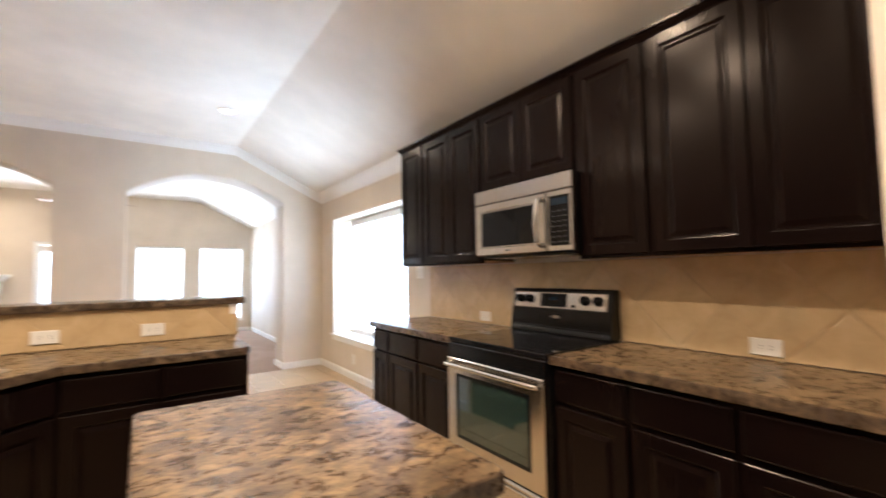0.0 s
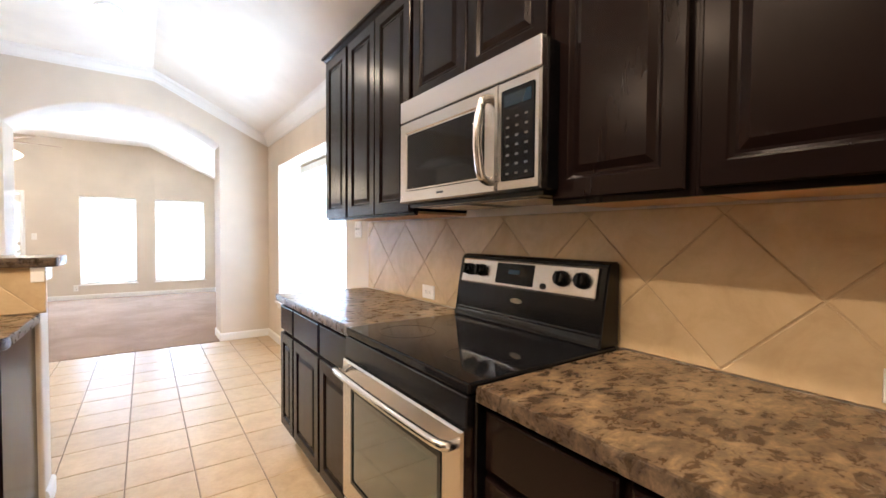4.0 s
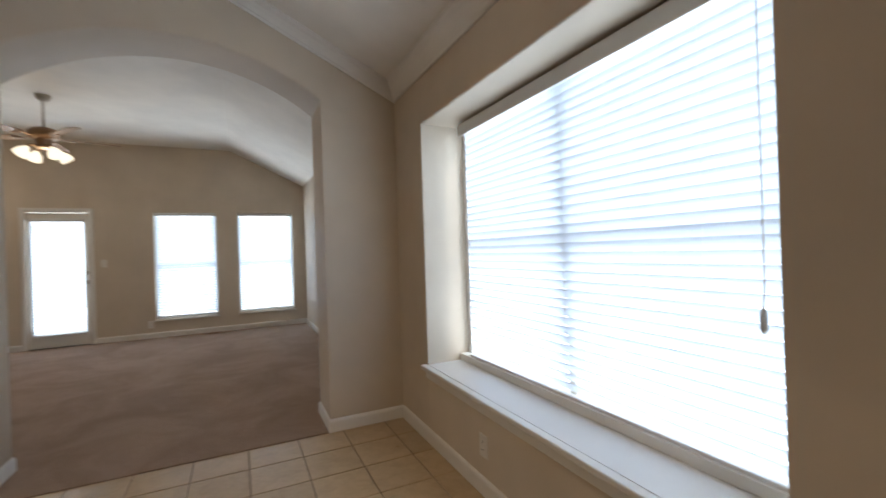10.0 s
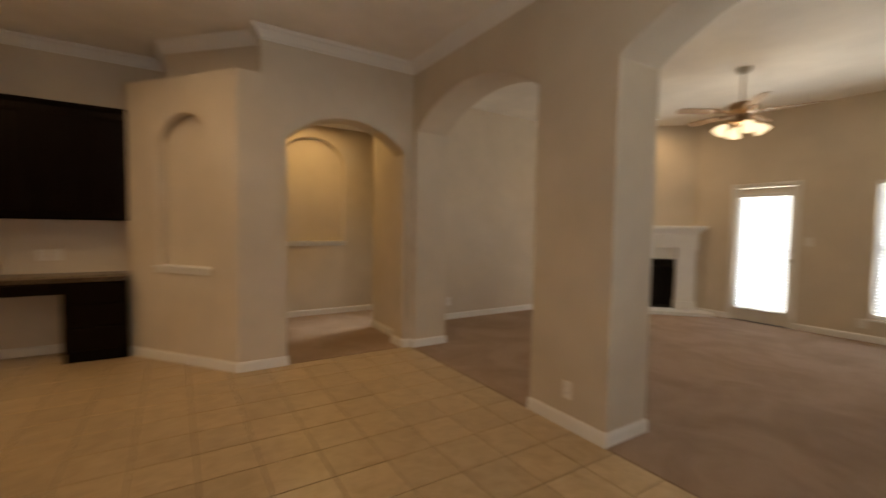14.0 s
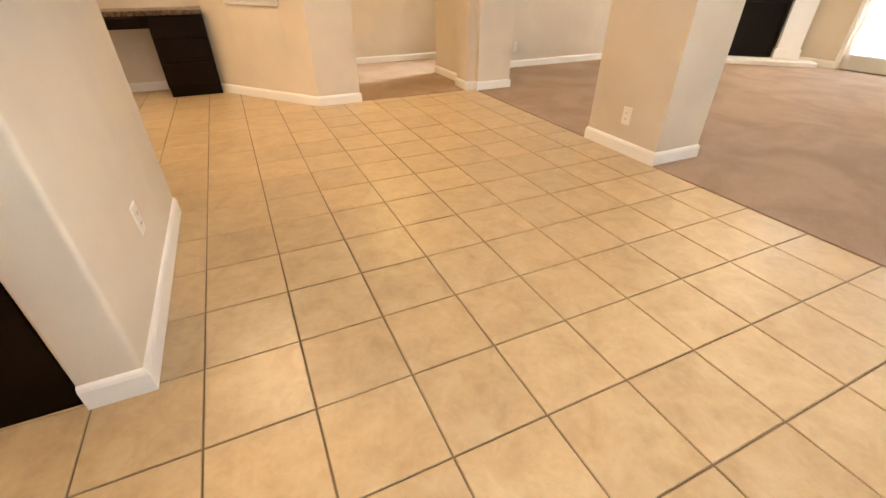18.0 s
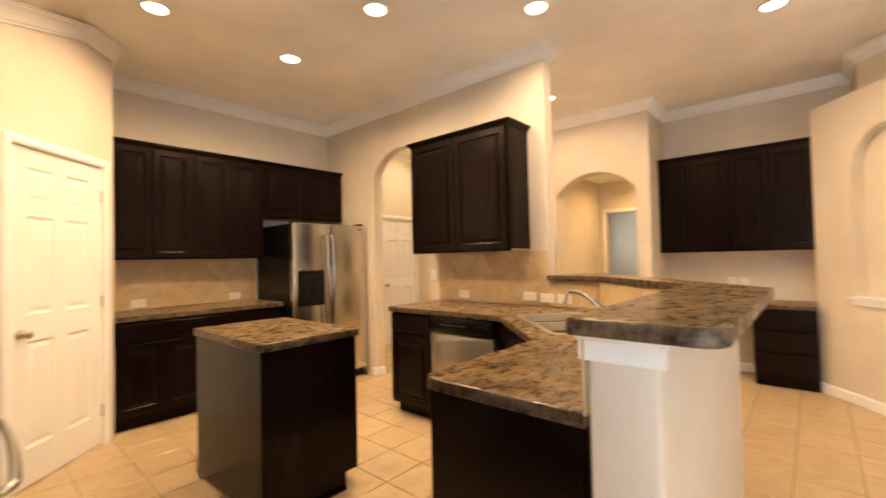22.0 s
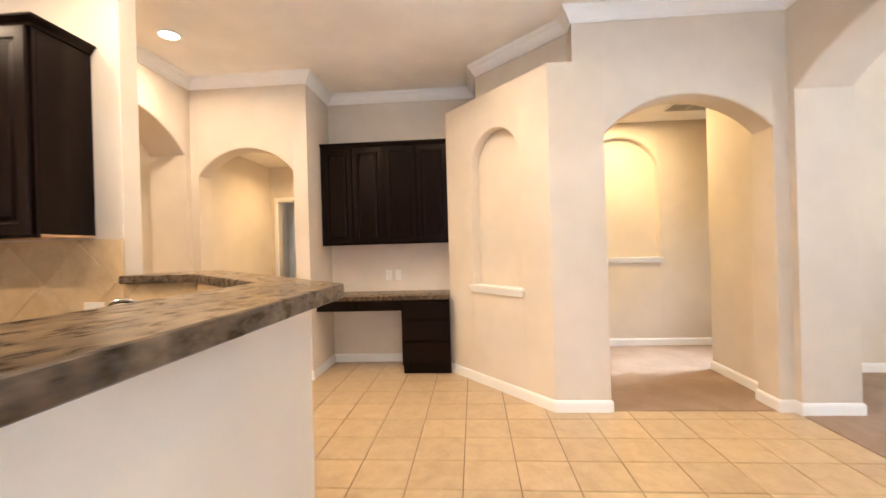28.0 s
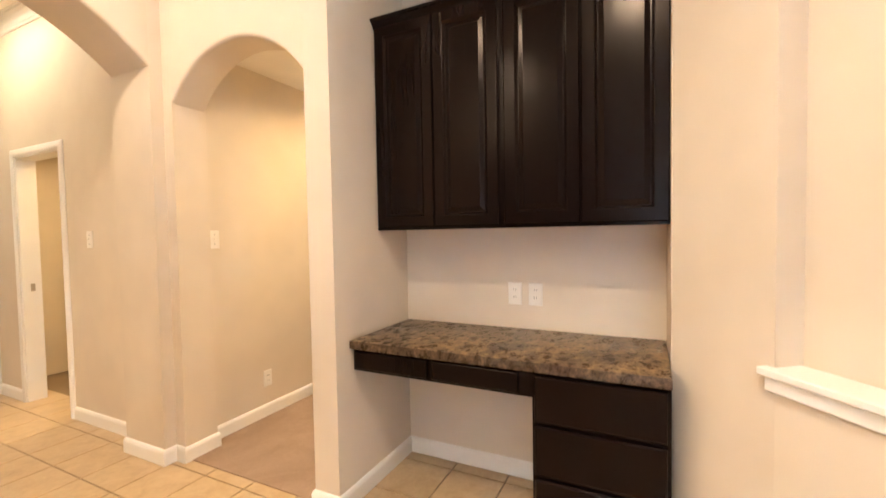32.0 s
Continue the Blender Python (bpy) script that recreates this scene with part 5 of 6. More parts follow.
for k in range(2):
    part("drawer_front", cabinet_door(0.385, 0.085), CAB, apron, loc=pose(0.02 + k * 0.41, -0.526, 0.014))


# ---- plates ----
def wall_plate(at, kind, label, w=0.072, h=0.116):
    """Cover plate on the face y = 0, looking along -y, centred."""
    top = thing("outlet" if kind == "outlet" else "light_switch", 0, 0, 0, 0, label, "outlet" if kind == "outlet" else "light switch", "white wall plates")
    top.matrix_world = at
    part("plate", rings_panel(bmesh.new(), w, h, [(0, 0), (0, -0.003), (0.003, -0.006), (0.006, -0.006)], -w / 2, -h / 2), PLASTIC, top)
    if kind == "outlet":
        for dz in (-0.02, 0.02):
            sock = part("socket", prism(bmesh.new(), [(0.017 * math.cos(a * math.pi / 8), 0.015 * math.sin(a * math.pi / 8)) for a in range(16)], 0, 0.0015), PLASTIC, top, loc=pose(0, -0.0062, dz, 90, 0, 0))
            for sx in (-0.006, 0.006):
                part("slot", boxed(sx - 0.0012, sx + 0.0012, -0.0086, -0.0079, dz - 0.002, dz + 0.007), SLOT, top)
    else:
        n = 2 if w > 0.1 else 1
        for k in range(n):
            cx = (k - (n - 1) / 2) * 0.046
            part("toggle", boxed(cx - 0.005, cx + 0.005, -0.015, -0.0062, -0.004, 0.012, 0.002, 1), PLASTIC, top)
            for dz in (-0.03, 0.03):
                part("screw", lathe(bmesh.new(), [(0.003, -0.0062), (0.003, -0.0072), (0.001, -0.0074)], 8, "y", (cx, 0, dz)), SLOT, top)
    return top


TOR, TOL, TOB, TOP_ = 90 + 180, 90, 180, 0      # facing -x, +x, +y, -y
flat_plate = pose(0, 0, 0, 0, 90, 0)
OUT = "white duplex outlet in a cover plate"
SPL = 0.012
wall_plate(pose(XR - SPL, 2.835, 0.965, 0, 0, -90) @ flat_plate, "outlet", "white outlet plate mounted sideways on the tile")
wall_plate(pose(XR - SPL, 1.05, 0.965, 0, 0, -90) @ flat_plate, "outlet", "white outlet plate mounted sideways on the tile")
wall_plate(pose(XR, 3.78, 1.31, 0, 0, -90), "switch", "white double switch plate beside the window", 0.118)
wall_plate(pose(XR, 5.34, 0.25, 0, 0, -90), "outlet", OUT + " under the window")
wall_plate(pose(-0.33, YA, 0.255, 0, 0, 0), "outlet", OUT + " on the arch pier")
for x in (0.20, -0.28):
    wall_plate(pose(x, 3.505 - SPL, 0.985, 0, 0, 0) @ flat_plate, "outlet", "white outlet plate mounted sideways under the bar")
for x in (0.62, -0.24):
    wall_plate(pose(x, YK + SPL, 0.965, 0, 0, 180) @ flat_plate, "outlet", "white outlet plate mounted sideways on the tile")
wall_plate(pose(XK + SPL, 1.48, 0.975, 0, 0, 90) @ flat_plate, "outlet", "white outlet plate mounted sideways on the tile")
wall_plate(pose(XK, 1.085, 1.15, 0, 0, 90), "switch", "white switch plate by the arched doorway")
wall_plate(pose(XK + SPL, 2.17, 0.985, 0, 0, 90) @ flat_plate, "outlet", "white outlet plate mounted sideways on the tile")
for y in (2.325, 2.475):
    wall_plate(pose(XK + SPL, y, 0.976, 0, 0, 90) @ flat_plate, "switch", "white switch plate mounted sideways behind the sink")
wall_plate(pose(XD, 3.252, 0.977, 0, 0, 90), "outlet", OUT + " above the desk")
wall_plate(pose(XD, 3.36, 0.977, 0, 0, 90), "outlet", "white telephone jack plate above the desk")
wall_plate(pose(-3.61, 1.40, 1.285, 0, 0, 180), "switch", "white switch plate in the hall")
wall_plate(pose(-3.99, 1.40, 0.275, 0, 0, 180), "outlet", OUT + " low in the hall")
wall_plate(pose(XH - 0.05, 0.445, 1.298, 0, 0, 90), "switch", "white switch plate by the back hall door")
wall_plate(pose(XL, 7.6, 0.26, 0, 0, 90), "outlet", OUT + " on the living room wall")
wall_plate(pose(-0.60, YF, 1.2, 0, 0, 0), "switch", "white switch plate beside the patio door")
wall_plate(pose(-0.04, YF, 0.22, 0, 0, 0), "outlet", OUT + " under the living room windows")
wall_plate(pose(0.1, 3.675, 0.32, 0, 0, 180), "outlet", OUT + " low on the half wall")


# ---- sills of the wall niches ----
def niche_sill(at, w, depth, label):
    top = structure("trim_sill", box(boxed(-0.03, w + 0.03, -0.03, depth, 0.0, 0.022, 0.004, 2), -0.018, w + 0.018, -0.016, 0.0, -0.045, -0.0005, 0.005, 2), TRIM, label, "sill")
    top.matrix_world = at
    return top


niche_sill(pose(AX, AY, 0, 0, 0, ADEG) @ pose(0.385, -0.001, 0.887), 0.65, 0.098, "white moulded sill of the wall niche")
niche_sill(pose(-4.60, 5.55, 1.062, 0, 0, 90), 0.92, 0.098, "white moulded sill of the foyer niche")


# ---- windows and blinds ----
def blind(at, w, h, pitch, slat_w, tilt, label, cord=True):
    """Slatted blind hung from the top at z = 0, centred on x, face along -y."""
    top = thing("window_blind", 0, 0, 0, 0, label, "blind", "white slatted blinds")
    top.matrix_world = at
    part("head_rail", boxed(-w / 2, w / 2, -0.03, 0.03, -0.05, 0.0, 0.004, 2), SLATP, top)
    if cord:
        part("valance", box(boxed(-w / 2 - 0.012, w / 2 + 0.012, -0.048, -0.038, -0.075, 0.0, 0.004, 2), -w / 2 - 0.012, w / 2 + 0.012, -0.0375, -0.031, -0.012, 0.0), SLATP, top, "white valance strip")
    n = int((h - 0.09) / pitch)
    bm = bmesh.new()
    pts = [(-slat_w / 2, 0.0), (-slat_w / 4, 0.0032), (0, 0.0042), (slat_w / 4, 0.0032), (slat_w / 2, 0.0)]
    a = [[bm.verts.new((x, y, zz + o)) for y, zz in pts] for x, o in ((-w / 2 + 0.004, 0), (w / 2 - 0.004, 0))]
    for i in range(4):
        bm.faces.new((a[0][i], a[1][i], a[1][i + 1], a[0][i + 1]))
    me = finish("slat", bm, SLAT, True)
    for i in range(n):
        s = new("slat", me)
        s.parent = top
        s.matrix_basis = pose(0, 0, -0.085 - i * pitch, tilt + random.uniform(-1.5, 1.5), random.uniform(-0.08, 0.08), 0)
    zb = -0.085 - n * pitch
    part("bottom_rail", boxed(-w / 2 + 0.004, w / 2 - 0.004, -0.02, 0.02, zb - 0.012, zb + 0.006, 0.004, 2), SLATP, top)
    for x in ([-w * 0.36, 0, w * 0.36] if w > 1.2 else [-w * 0.3, w * 0.3]):
        part("ladder_cord", tube(bmesh.new(), [(x, -slat_w * 0.30, -0.05), (x, -slat_w * 0.30, zb)], 0.0006, 6), SLATP, top)
    if cord:
        part("pull_cord", tube(bmesh.new(), [(w / 2 - 0.07, -0.034, -0.05), (w / 2 - 0.07, -0.036, -h * 0.62), (w / 2 - 0.075, -0.036, -h * 0.66)], 0.0022, 6), SLATP, top)
        part("tassel", lathe(bmesh.new(), [(0.003, -h * 0.66), (0.009, -h * 0.67), (0.011, -h * 0.70), (0.004, -h * 0.71)], 10, "z", (w / 2 - 0.075, -0.036, 0)), CLEAR, top, "grey cord tassel", True)
    return top


CLEAR = material("smoky_plastic", (0.62, 0.62, 0.62), 0.25)[0]
SLATP = material("blind_white", (0.82, 0.82, 0.81), 0.4)[0]


def window(at, w, h, label, rail=True, mullion=False):
    """Sash window: 0 to w, 0 to h, frame from y = 0 to 0.06."""
    top = thing("window", 0, 0, 0, 0, label, "window", kind="structure")
    top.matrix_world = at
    f = 0.045
    for b in ((0, f, 0, h), (w - f, w, 0, h), (f, w - f, 0, f), (f, w - f, h - f, h)):
        part("window_frame", boxed(b[0], b[1], 0.0, 0.06, b[2], b[3], 0.003, 1), TRIM, top)
    if rail:
        part("meeting_rail", boxed(f, w - f, 0.01, 0.05, h / 2 - 0.022, h / 2 + 0.022, 0.003, 1), TRIM, top)
    if mullion:
        part("mullion", boxed(w / 2 - 0.028, w / 2 + 0.028, 0.0, 0.058, f, h - f, 0.003, 1), TRIM, top)
    g = part("pane", boxed(f, w - f, 0.03, 0.034, f, h - f), GLASS, top)
    g.visible_shadow = False
    return top


window(pose(XR + 0.30, 6.01, 0.50, 0, 0, -90), 1.99, 1.56, "white twin window deep in the breakfast recess", True, True)
blind(pose(XR + 0.265, 5.0, 2.045, 0, 0, -90), 1.80, 1.50, 0.0425, 0.05, -60, "white slatted blind over the breakfast window, slats nearly closed")
structure("window_sill", box(boxed(3.98, 6.035, -0.045, -0.0, 0.478, 0.505, 0.006, 2), 4.022, 6.008, -0.001, 0.298, 0.478, 0.5055), TRIM, "deep white window sill", "sill").matrix_world = Matrix(((0, 1, 0, XR), (1, 0, 0, 0), (0, 0, 1, 0), (0, 0, 0, 1)))
structure("trim_sill_apron", boxed(XR - 0.016, XR - 0.0005, 4.0, 6.02, 0.42, 0.477, 0.005, 2), TRIM, "white apron moulding under the deep sill", "sill")
structure("trim_inner_sill", boxed(XR + 0.235, XR + 0.298, 4.022, 6.008, 0.506, 0.55, 0.004, 2), TRIM, "white inner sill under the blind", "sill")
for o in (FW1, FW2):
    window(pose(o[0], YF + 0.07, o[2]), o[1] - o[0], o[3] - o[2], "white sash window with a blind in the living room")
    blind(pose((o[0] + o[1]) / 2, YF + 0.035, o[3] - 0.004), o[1] - o[0] - 0.02, o[3] - o[2] - 0.03, 0.042, 0.05, -52, "white slatted blind over a living room window", False)
    structure("trim_window_stool", boxed(o[0] - 0.02, o[1] + 0.02, YF - 0.03, YF + 0.06, o[2] - 0.022, o[2] - 0.001, 0.004, 2), TRIM, "white window stool", "sill")

# glazed patio door
pdoor = thing("door_patio", -1.487, YF + 0.03, 0.012, 0, "white glazed patio door with a built-on blind, closed", "door", kind="structure")
DW = 0.714
for b in ((0, 0.07, 0, 1.945), (DW - 0.07, DW, 0, 1.945), (0.07, DW - 0.07, 0, 0.2), (0.07, DW - 0.07, 1.82, 1.945)):
    part("door_frame", boxed(b[0], b[1], 0, 0.045, b[2], b[3], 0.003, 1), DOORW, pdoor)
g = part("pane", boxed(0.07, DW - 0.07, 0.02, 0.024, 0.2, 1.82), GLASS, pdoor)
g.visible_shadow = False
part("knob", lathe(bmesh.new(), [(0.03, 0), (0.03, -0.006), (0.012, -0.012), (0.012, -0.035), (0.026, -0.05), (0.024, -0.064), (0.001, -0.068)], 18, "y", (DW - 0.035, 0, 0.92)), NICKEL, pdoor, "satin nickel door knob", True)
part("deadbolt", lathe(bmesh.new(), [(0.03, 0), (0.03, -0.008), (0.024, -0.014), (0.001, -0.015)], 18, "y", (DW - 0.035, 0, 1.06)), NICKEL, pdoor, "satin nickel deadbolt", True)
for hz in (0.2, 1.0, 1.8):
    part("hinge", lathe(bmesh.new(), [(0.007, hz), (0.007, hz + 0.09)], 8, "z", (0.002, -0.006, 0)), NICKEL, pdoor, "satin nickel hinge", True)
blind(pose(-1.137, YF + 0.003, 1.875), 0.595, 1.72, 0.042, 0.045, -56, "white slatted blind fixed over the patio door glass", False)
casing("trim_patio_casing", 0.72, 1.97, pose(-1.49, YF, 0), "white casing round the patio door")
structure("trim_threshold", boxed(-1.49, -0.77, YF - 0.02, YF + 0.12, 0.0, 0.011), SLOT, "dark metal door threshold", "threshold")


# ---- ceiling fan ----
fan = thing("ceiling_fan", -0.60, 9.36, ZC, 12, "bronze ceiling fan with five maple blades and four lit glass shades", "ceiling fan")
part("canopy", lathe(bmesh.new(), [(0.065, -0.0005), (0.066, -0.02), (0.05, -0.05), (0.018, -0.062)], 24), NICKEL, fan, "brushed nickel canopy", True)
part("rod", lathe(bmesh.new(), [(0.0125, -0.06), (0.0125, -0.36)], 14), NICKEL, fan, "", True)
part("motor", lathe(bmesh.new(), [(0.03, -0.34), (0.05, -0.355), (0.11, -0.365), (0.135, -0.39), (0.135, -0.44), (0.115, -0.465), (0.07, -0.475), (0.06, -0.53), (0.075, -0.54), (0.075, -0.565), (0.03, -0.58)], 32), BRASSY, fan, "antique bronze motor housing", True)
for k in range(5):
    m = pose(0, 0, -0.455, 0, 0, 72 * k + 8)
    br = bmesh.new()
    box(br, 0.09, 0.24, -0.018, 0.018, -0.004, 0.004, 0.002, 1)
    box(br, 0.20, 0.27, -0.045, 0.045, -0.004, 0.004, 0.002, 1)
    part("blade_bracket", br, BRASSY, fan, "bronze blade bracket", loc=m)
    bl = bmesh.new()
    prism(bl, rounded([(0.22, -0.052), (0.66, -0.064), (0.66, 0.064), (0.22, 0.052)], [0.02, 0.05, 0.05, 0.02], 5), 0.0045, 0.012, 0.001, 1)
    part("blade", bl, BLADEW, fan, "maple brown fan blade", loc=m @ pose(0, 0, 0, 10, 0, 0))
for k in range(4):
    m = pose(0, 0, -0.55, 0, 0, 90 * k + 30)
    arm = part("light_arm", tube(bmesh.new(), [(0.05, 0, 0), (0.10, 0, 0.005), (0.13, 0, -0.015), (0.14, 0, -0.035)], 0.009, 10), BRASSY, fan, "bronze lamp arm", True, loc=m)
    part("shade", lathe(bmesh.new(), [(0.022, 0.0), (0.03, -0.015), (0.05, -0.045), (0.062, -0.08), (0.066, -0.105), (0.058, -0.11), (0.001, -0.095)], 20), SHADEG, arm, "lit frosted glass shade", True, loc=pose(0.14, 0, -0.03, 0, -38, 0))
for k, l in ((0, 0.16), (1, 0.10)):
    part("pull_chain", tube(bmesh.new(), [(0.02 - 0.04 * k, 0.02, -0.575), (0.02 - 0.04 * k, 0.02, -0.575 - l)], 0.0025, 6), BRASSY, fan)
fl = new("lamp", bpy.data.lights.new("lamp", "POINT"))
fl.data.energy, fl.data.color, fl.data.shadow_soft_size = FAN_WATTS, (1.0, 0.80, 0.56), 0.22
fl.parent = fan
fl.matrix_basis = pose(0, 0, -0.78)


# ---- fireplace across the corner ----
# local x along the breast from its left end, face along -y
fp = thing("fireplace", XL, 10.05, 0, 45, "white painted fireplace with a mantel and black firebox", "fireplace")
FC = 1.24
bm = bmesh.new()
for b in ((FC - 0.72, FC - 0.44, 0.045, 1.02), (FC + 0.44, FC + 0.72, 0.045, 1.02)):
    part("pilaster", boxed(b[0], b[1], -0.13, -0.001, b[2] + 0.02, b[3], 0.004, 2), TRIM, fp)
    part("pilaster_base", boxed(b[0] - 0.02, b[1] + 0.02, -0.15, -0.001, 0.0605, 0.19, 0.008, 2), TRIM, fp)
    part("pilaster_cap", boxed(b[0] - 0.012, b[1] + 0.012, -0.145, -0.001, 1.0205, 1.05, 0.006, 2), TRIM, fp)
part("frieze", boxed(FC - 0.74, FC + 0.74, -0.14, -0.001, 1.0505, 1.26, 0.004, 2), TRIM, fp)
part("surround", boxed(FC - 0.4395, FC + 0.4395, -0.05, -0.001, 0.86, 1.05), TRIM, fp)
part("mantel_moulding", sweep(bmesh.new(), [(FC - 0.74, -0.002, 1.262), (FC - 0.74, -0.14, 1.262), (FC + 0.74, -0.14, 1.262), (FC + 0.74, -0.002, 1.262)], [(0, 0), (0.01, 0), (0.02, 0.03), (0.055, 0.075), (0.07, 0.085), (0.07, 0.10), (0, 0.10)], -1), TRIM, fp)
part("mantel_shelf", boxed(FC - 0.83, FC + 0.83, -0.235, -0.001, 1.3625, 1.40, 0.006, 2), TRIM, fp, "white mantel shelf")
part("hearth", boxed(FC - 0.9, FC + 0.9, -0.42, -0.001, 0.0065, 0.06, 0.004, 2), TRIM, fp, "pale hearth slab")
part("firebox", boxed(FC - 0.4395, FC + 0.4395, -0.045, -0.002, 0.061, 0.8595), SOOT, fp, "black firebox opening")
fr = bmesh.new()
for b in ((FC - 0.42, FC - 0.385, 0.08, 0.84), (FC + 0.385, FC + 0.42, 0.08, 0.84), (FC - 0.385, FC + 0.385, 0.08, 0.115), (FC - 0.385, FC + 0.385, 0.74, 0.84)):
    box(fr, b[0], b[1], -0.06, -0.0455, b[2], b[3], 0.002, 1)
part("fire_frame", fr, BLACKP, fp, "black metal firebox frame")
part("fire_glass", boxed(FC - 0.3845, FC + 0.3845, -0.052, -0.0457, 0.1155, 0.7395), BLACKG, fp)


# ---- ceiling vents ----
def ceiling_vent(x, y, z, w, d, rz=0):
    top = thing("ceiling_vent", x, y, z, rz, "white louvred ceiling air vent", "vent", "ceiling vents")
    fr = bmesh.new()
    for b in ((-w / 2, w / 2, -d / 2, -d / 2 + 0.025), (-w / 2, w / 2, d / 2 - 0.025, d / 2), (-w / 2, -w / 2 + 0.025, -d / 2 + 0.025, d / 2 - 0.025), (w / 2 - 0.025, w / 2, -d / 2 + 0.025, d / 2 - 0.025)):
        box(fr, b[0], b[1], b[2], b[3], -0.009, -0.0005, 0.002, 1)
    part("frame", fr, TRIM, top)
    part("backing", boxed(-w / 2 + 0.026, w / 2 - 0.026, -d / 2 + 0.026, d / 2 - 0.026, -0.002, -0.0006), VENTB, top)
    n = int((d - 0.06) / 0.02)
    for i in range(n):
        part("slat", boxed(-w / 2 + 0.026, w / 2 - 0.026, -0.006, 0.006, -0.0007, 0.0007), TRIM, top, loc=pose(0, -d / 2 + 0.036 + i * 0.02, -0.006, 35, 0, 0))
    part("divider", boxed(-0.006, 0.006, -d / 2 + 0.026, d / 2 - 0.026, -0.0085, -0.0007), TRIM, top)
    return top


ceiling_vent(-1.20, 5.06, ZC, 0.36, 0.30, 0)
ceiling_vent(-4.08, 6.6, 2.729, 0.50, 0.28, 90)
ceiling_vent(-2.36, 9.50, ZC, 0.36, 0.18, 90)


# ---- splash tiles ----
def clip(poly, x0, x1, z0, z1):
    for k, lim, keep in ((0, x0, 1), (0, x1, -1), (1, z0, 1), (1, z1, -1)):
        out = []
        for i, p in enumerate(poly):
            q = poly[(i + 1) % len(poly)]
            a, b = keep * (p[k] - lim), keep * (q[k] - lim)
            if a >= 0:
                out.append(p)
            if a * b < 0:
                s = a / (a - b)
                out.append((p[0] + (q[0] - p[0]) * s, p[1] + (q[1] - p[1]) * s))
        poly = out
        if len(poly) < 3:
            return []
    return poly


def tile_mesh(poly, t=0.0085):
    bm = bmesh.new()
    c = Vector((sum(p[0] for p in poly) / len(poly), sum(p[1] for p in poly) / len(poly)))
    a = [bm.verts.new((p[0], 0, p[1])) for p in poly]
    b = [bm.verts.new((p[0], -t + 0.0015, p[1])) for p in poly]
    d = [bm.verts.new((c.x + (p[0] - c.x) * 0.985, -t, c.y + (p[1] - c.y) * 0.985)) for p in poly]
    n = len(poly)
    for u, v in ((a, b), (b, d)):
        for i in range(n):
            bm.faces.new((u[i], u[(i + 1) % n], v[(i + 1) % n], v[i]))
    bm.faces.new(d)
    return bm


def splash(at, length, z0, z1, cross, border=False, mid=None):
    """Diamond-laid tiles on a wall face looking along -y, 0 to length, with joints. cross: where two joints cross at mid height."""
    bed = structure("splash_bed", boxed(0.0, length, -0.006, -0.0005, z0, z1), SGROUT, "beige diagonal tile splashback", "backsplash")
    bed.matrix_world = at
    x0, x1, za, zb = 0.002, length - 0.002, z0 + 0.002, z1 - 0.002
    if border:
        w = 0.048
        strips = [(x0, length - w - 0.004, zb - w, zb), (length - w - 0.002, length - 0.002, za, zb)]
        for sx0, sx1, sz0, sz1 in strips:
            n = max(1, round(max(sx1 - sx0, sz1 - sz0) / 0.2))
            for i in range(n):
                if sx1 - sx0 > sz1 - sz0:
                    p = clip([(sx0, sz0), (sx1, sz0), (sx1, sz1), (sx0, sz1)], sx0 + (sx1 - sx0) * i / n, sx0 + (sx1 - sx0) * (i + 1) / n - 0.004, sz0, sz1)
                else:
                    p = clip([(sx0, sz0), (sx1, sz0), (sx1, sz1), (sx0, sz1)], sx0, sx1, sz0 + (sz1 - sz0) * i / n, sz0 + (sz1 - sz0) * (i + 1) / n - 0.004)
                part("tile", tile_mesh(p), STILE, bed, loc=pose(0, -0.0005, 0))
        x1, zb = length - w - 0.006, zb - w - 0.004
    h, g = 0.21, 0.0034
    zm = mid if mid is not None else 1.127
    for i in range(-3, int(length / h) + 4):
        for j in range(-3, 4):
            if (i + j) % 2 == 0:
                continue
            cx, cz = cross + i * h, zm + j * h
            k = h - g
            p = clip([(cx - k, cz), (cx, cz - k), (cx + k, cz), (cx, cz + k)], x0, x1, za, zb)
            if len(p) >= 3 and max(q[0] for q in p) - min(q[0] for q in p) > 0.02 and max(q[1] for q in p) - min(q[1] for q in p) > 0.02:
                part("tile", tile_mesh(p), STILE, bed, loc=pose(0, -0.0005, 0))
    return bed


splash(pose(XR, 3.60, 0, 0, 0, -90), 3.015, ZT + 0.001, 1.358, 3.60 - 1.624 - 0.42 * 5)
splash(pose(XR - 0.012, 0.58, 0, 0, 0, 180), 0.60, ZT + 0.001, 1.385, 0.438, True, 0.912)
splash(pose(0.917, YK, 0, 0, 0, 180), 1.38, ZT + 0.001, 1.358, 0.2)
splash(pose(XK, 1.16, 0, 0, 0, 90), 1.179, ZT + 0.001, 1.358, 0.3)
splash(pose(XK, 2.342, 0, 0, 0, 90), 0.40, ZT + 0.001, 1.117, 0.1)
splash(pose(XK + 0.006, 2.756, 0, 0, 0, 45), 1.05, ZT + 0.001, 1.117, 0.2)
splash(pose(-0.655, 3.505, 0, 0, 0, 0), 1.323, ZT + 0.001, 1.117, 0.679, False, 1.12)


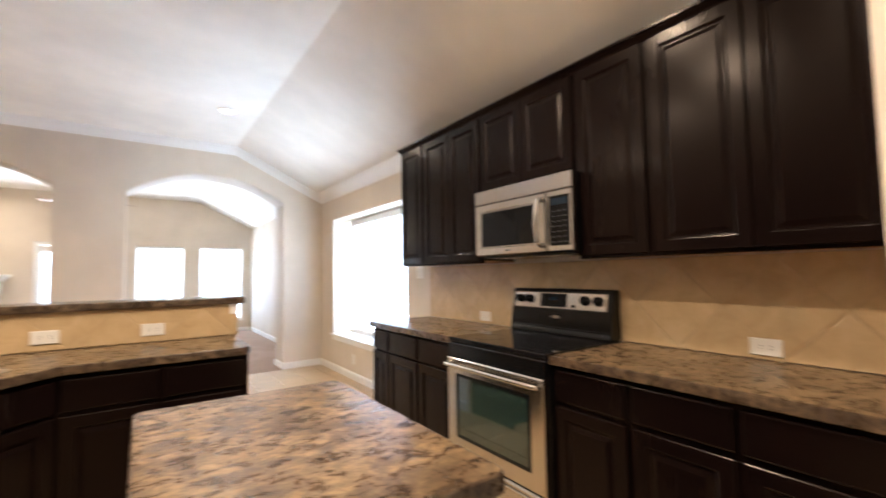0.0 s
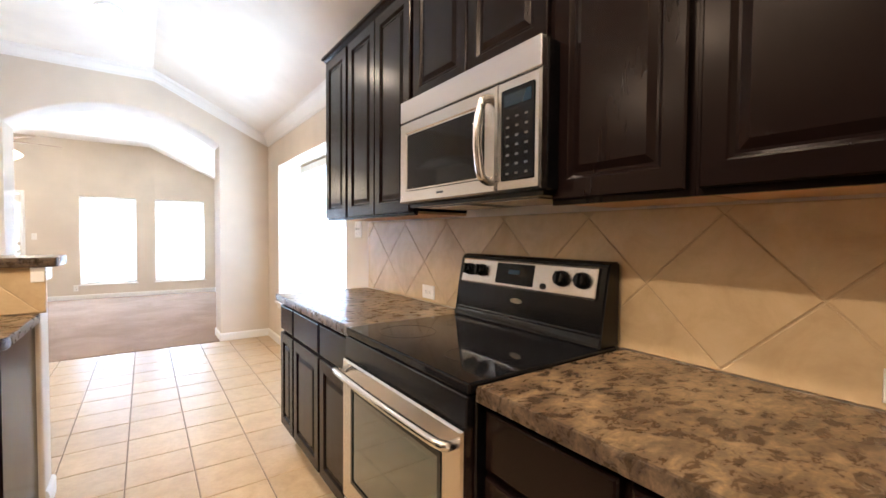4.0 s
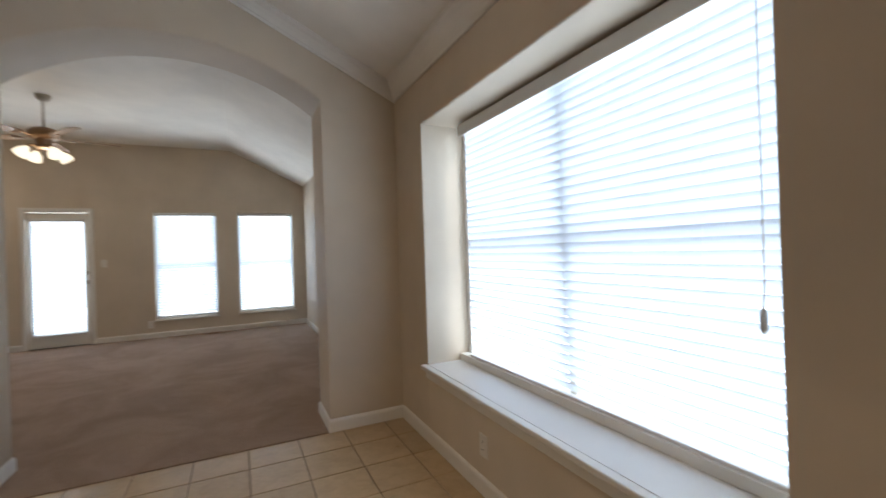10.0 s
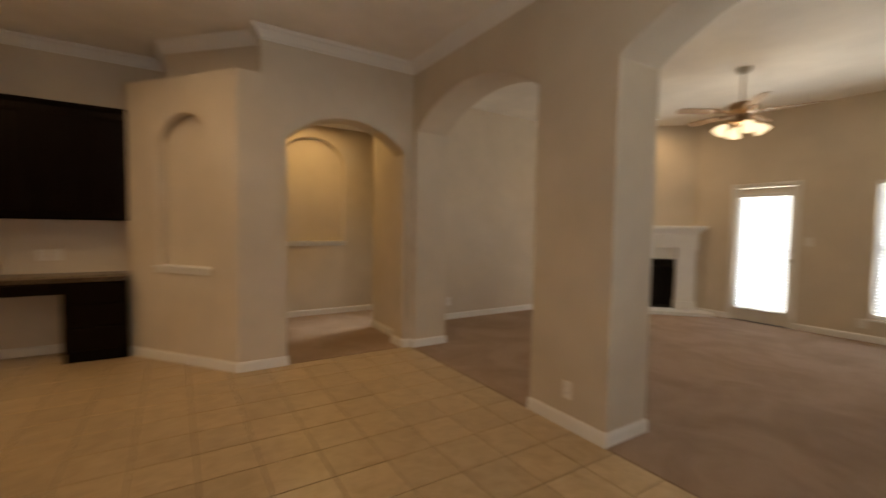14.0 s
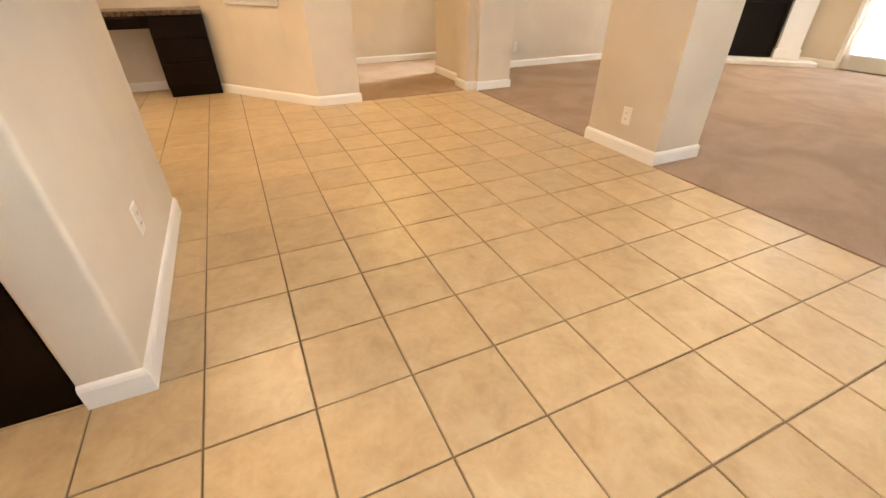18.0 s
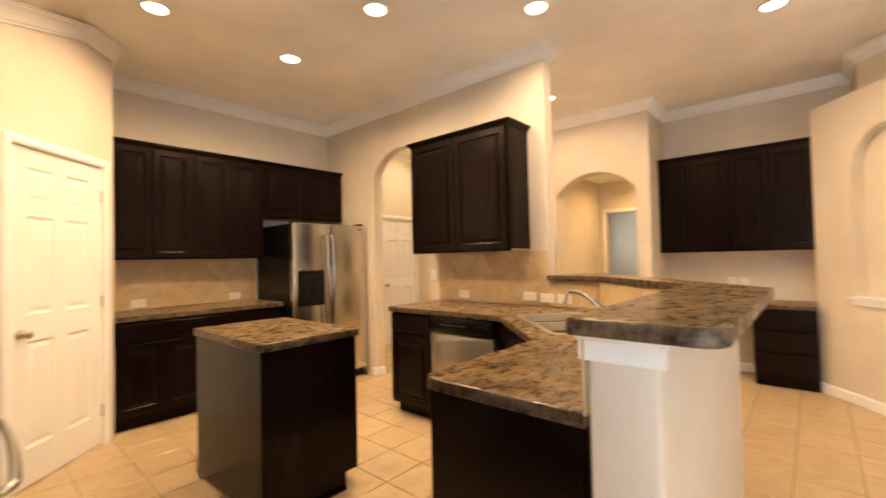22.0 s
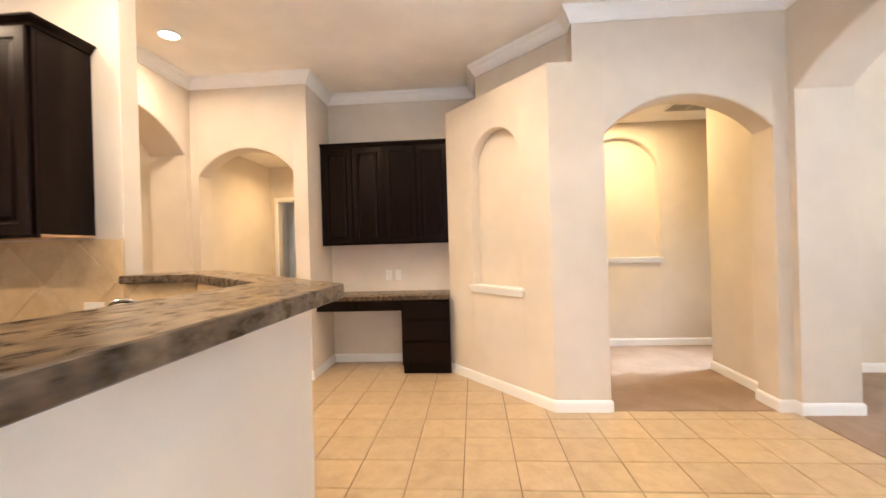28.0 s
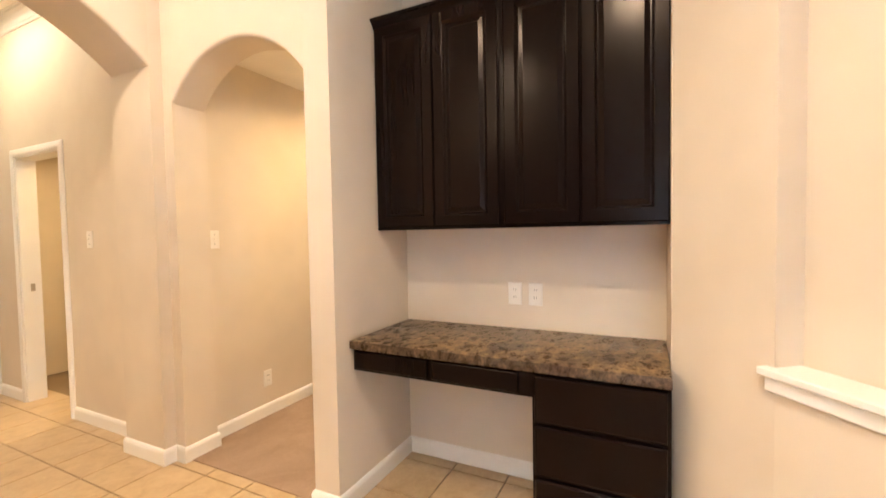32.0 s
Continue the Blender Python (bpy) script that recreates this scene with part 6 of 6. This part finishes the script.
# ---- floor tiles, last ----
TP, TX, TY = 0.3018, 0.635, 3.815
half = (TP - 0.0065) / 2
fm = tile_mesh([(-half, -half), (half, -half), (half, half), (-half, half)], 0.0075)
full_tile = finish("tile", fm, FTILE)
floor_ob = bpy.data.objects["floor"]


def on_tile(x, y):
    if y > YA or x > XR or y < (YK if x > XK else -1.1):
        return False
    if x > 0.95 and y < 0.45 and y < x - 1.06:
        return False
    if x < XH and y < 2.6 and not (x > XH - 0.2 and y < 1.0):
        return False
    if x < XF and y > 4.79 + (x - XF) * 0.778 + 0.1:
        return False
    return x > XD


rest = bmesh.new()
count = 0
for i in range(-17, 8):
    for j in range(-19, 10):
        cx, cy = TX + (i + 0.5) * TP, TY + (j + 0.5) * TP
        if not on_tile(cx, cy):
            corners = [(cx + a * half, cy + b * half) for a in (-1, 1) for b in (-1, 1)]
            if not any(on_tile(*c) for c in corners):
                continue
        poly = [(-half, -half), (half, -half), (half, half), (-half, half)]
        edge = clip(poly, -half, half, -half, min(half, YA - 0.004 - cy))
        edge = clip(edge, -half, min(half, XR - 0.002 - cx), -half, half) if edge else edge
        if len(edge) < 3:
            continue
        whole = len(edge) == 4 and abs(max(p[1] for p in edge) - half) < 1e-5 and abs(max(p[0] for p in edge) - half) < 1e-5
        near = cy > 2.3 and cx > -2.75
        if near and count < 300:
            t = new("tile", full_tile if whole else finish("tile", tile_mesh(edge, 0.0075), FTILE))
            t.parent = floor_ob
            dz = random.uniform(-0.0005, 0.0005)
            t.matrix_basis = Matrix(((1, 0, 0, cx), (0, 0, 1, cy), (0, -1, 0, -0.0075 + dz), (0, 0, 0, 1)))
            count += 1
        else:
            n0 = len(rest.verts)
            tmp = tile_mesh(edge, 0.0075)
            vm = {}
            for v in tmp.verts:
                vm[v] = rest.verts.new((v.co.x + cx, v.co.z + cy, -0.0075 - v.co.y))
            for f in tmp.faces:
                rest.faces.new([vm[v] for v in f.verts])
            tmp.free()
far = part("tile_field", rest, FTILE, floor_ob)
tagged(far, kind="stuff")
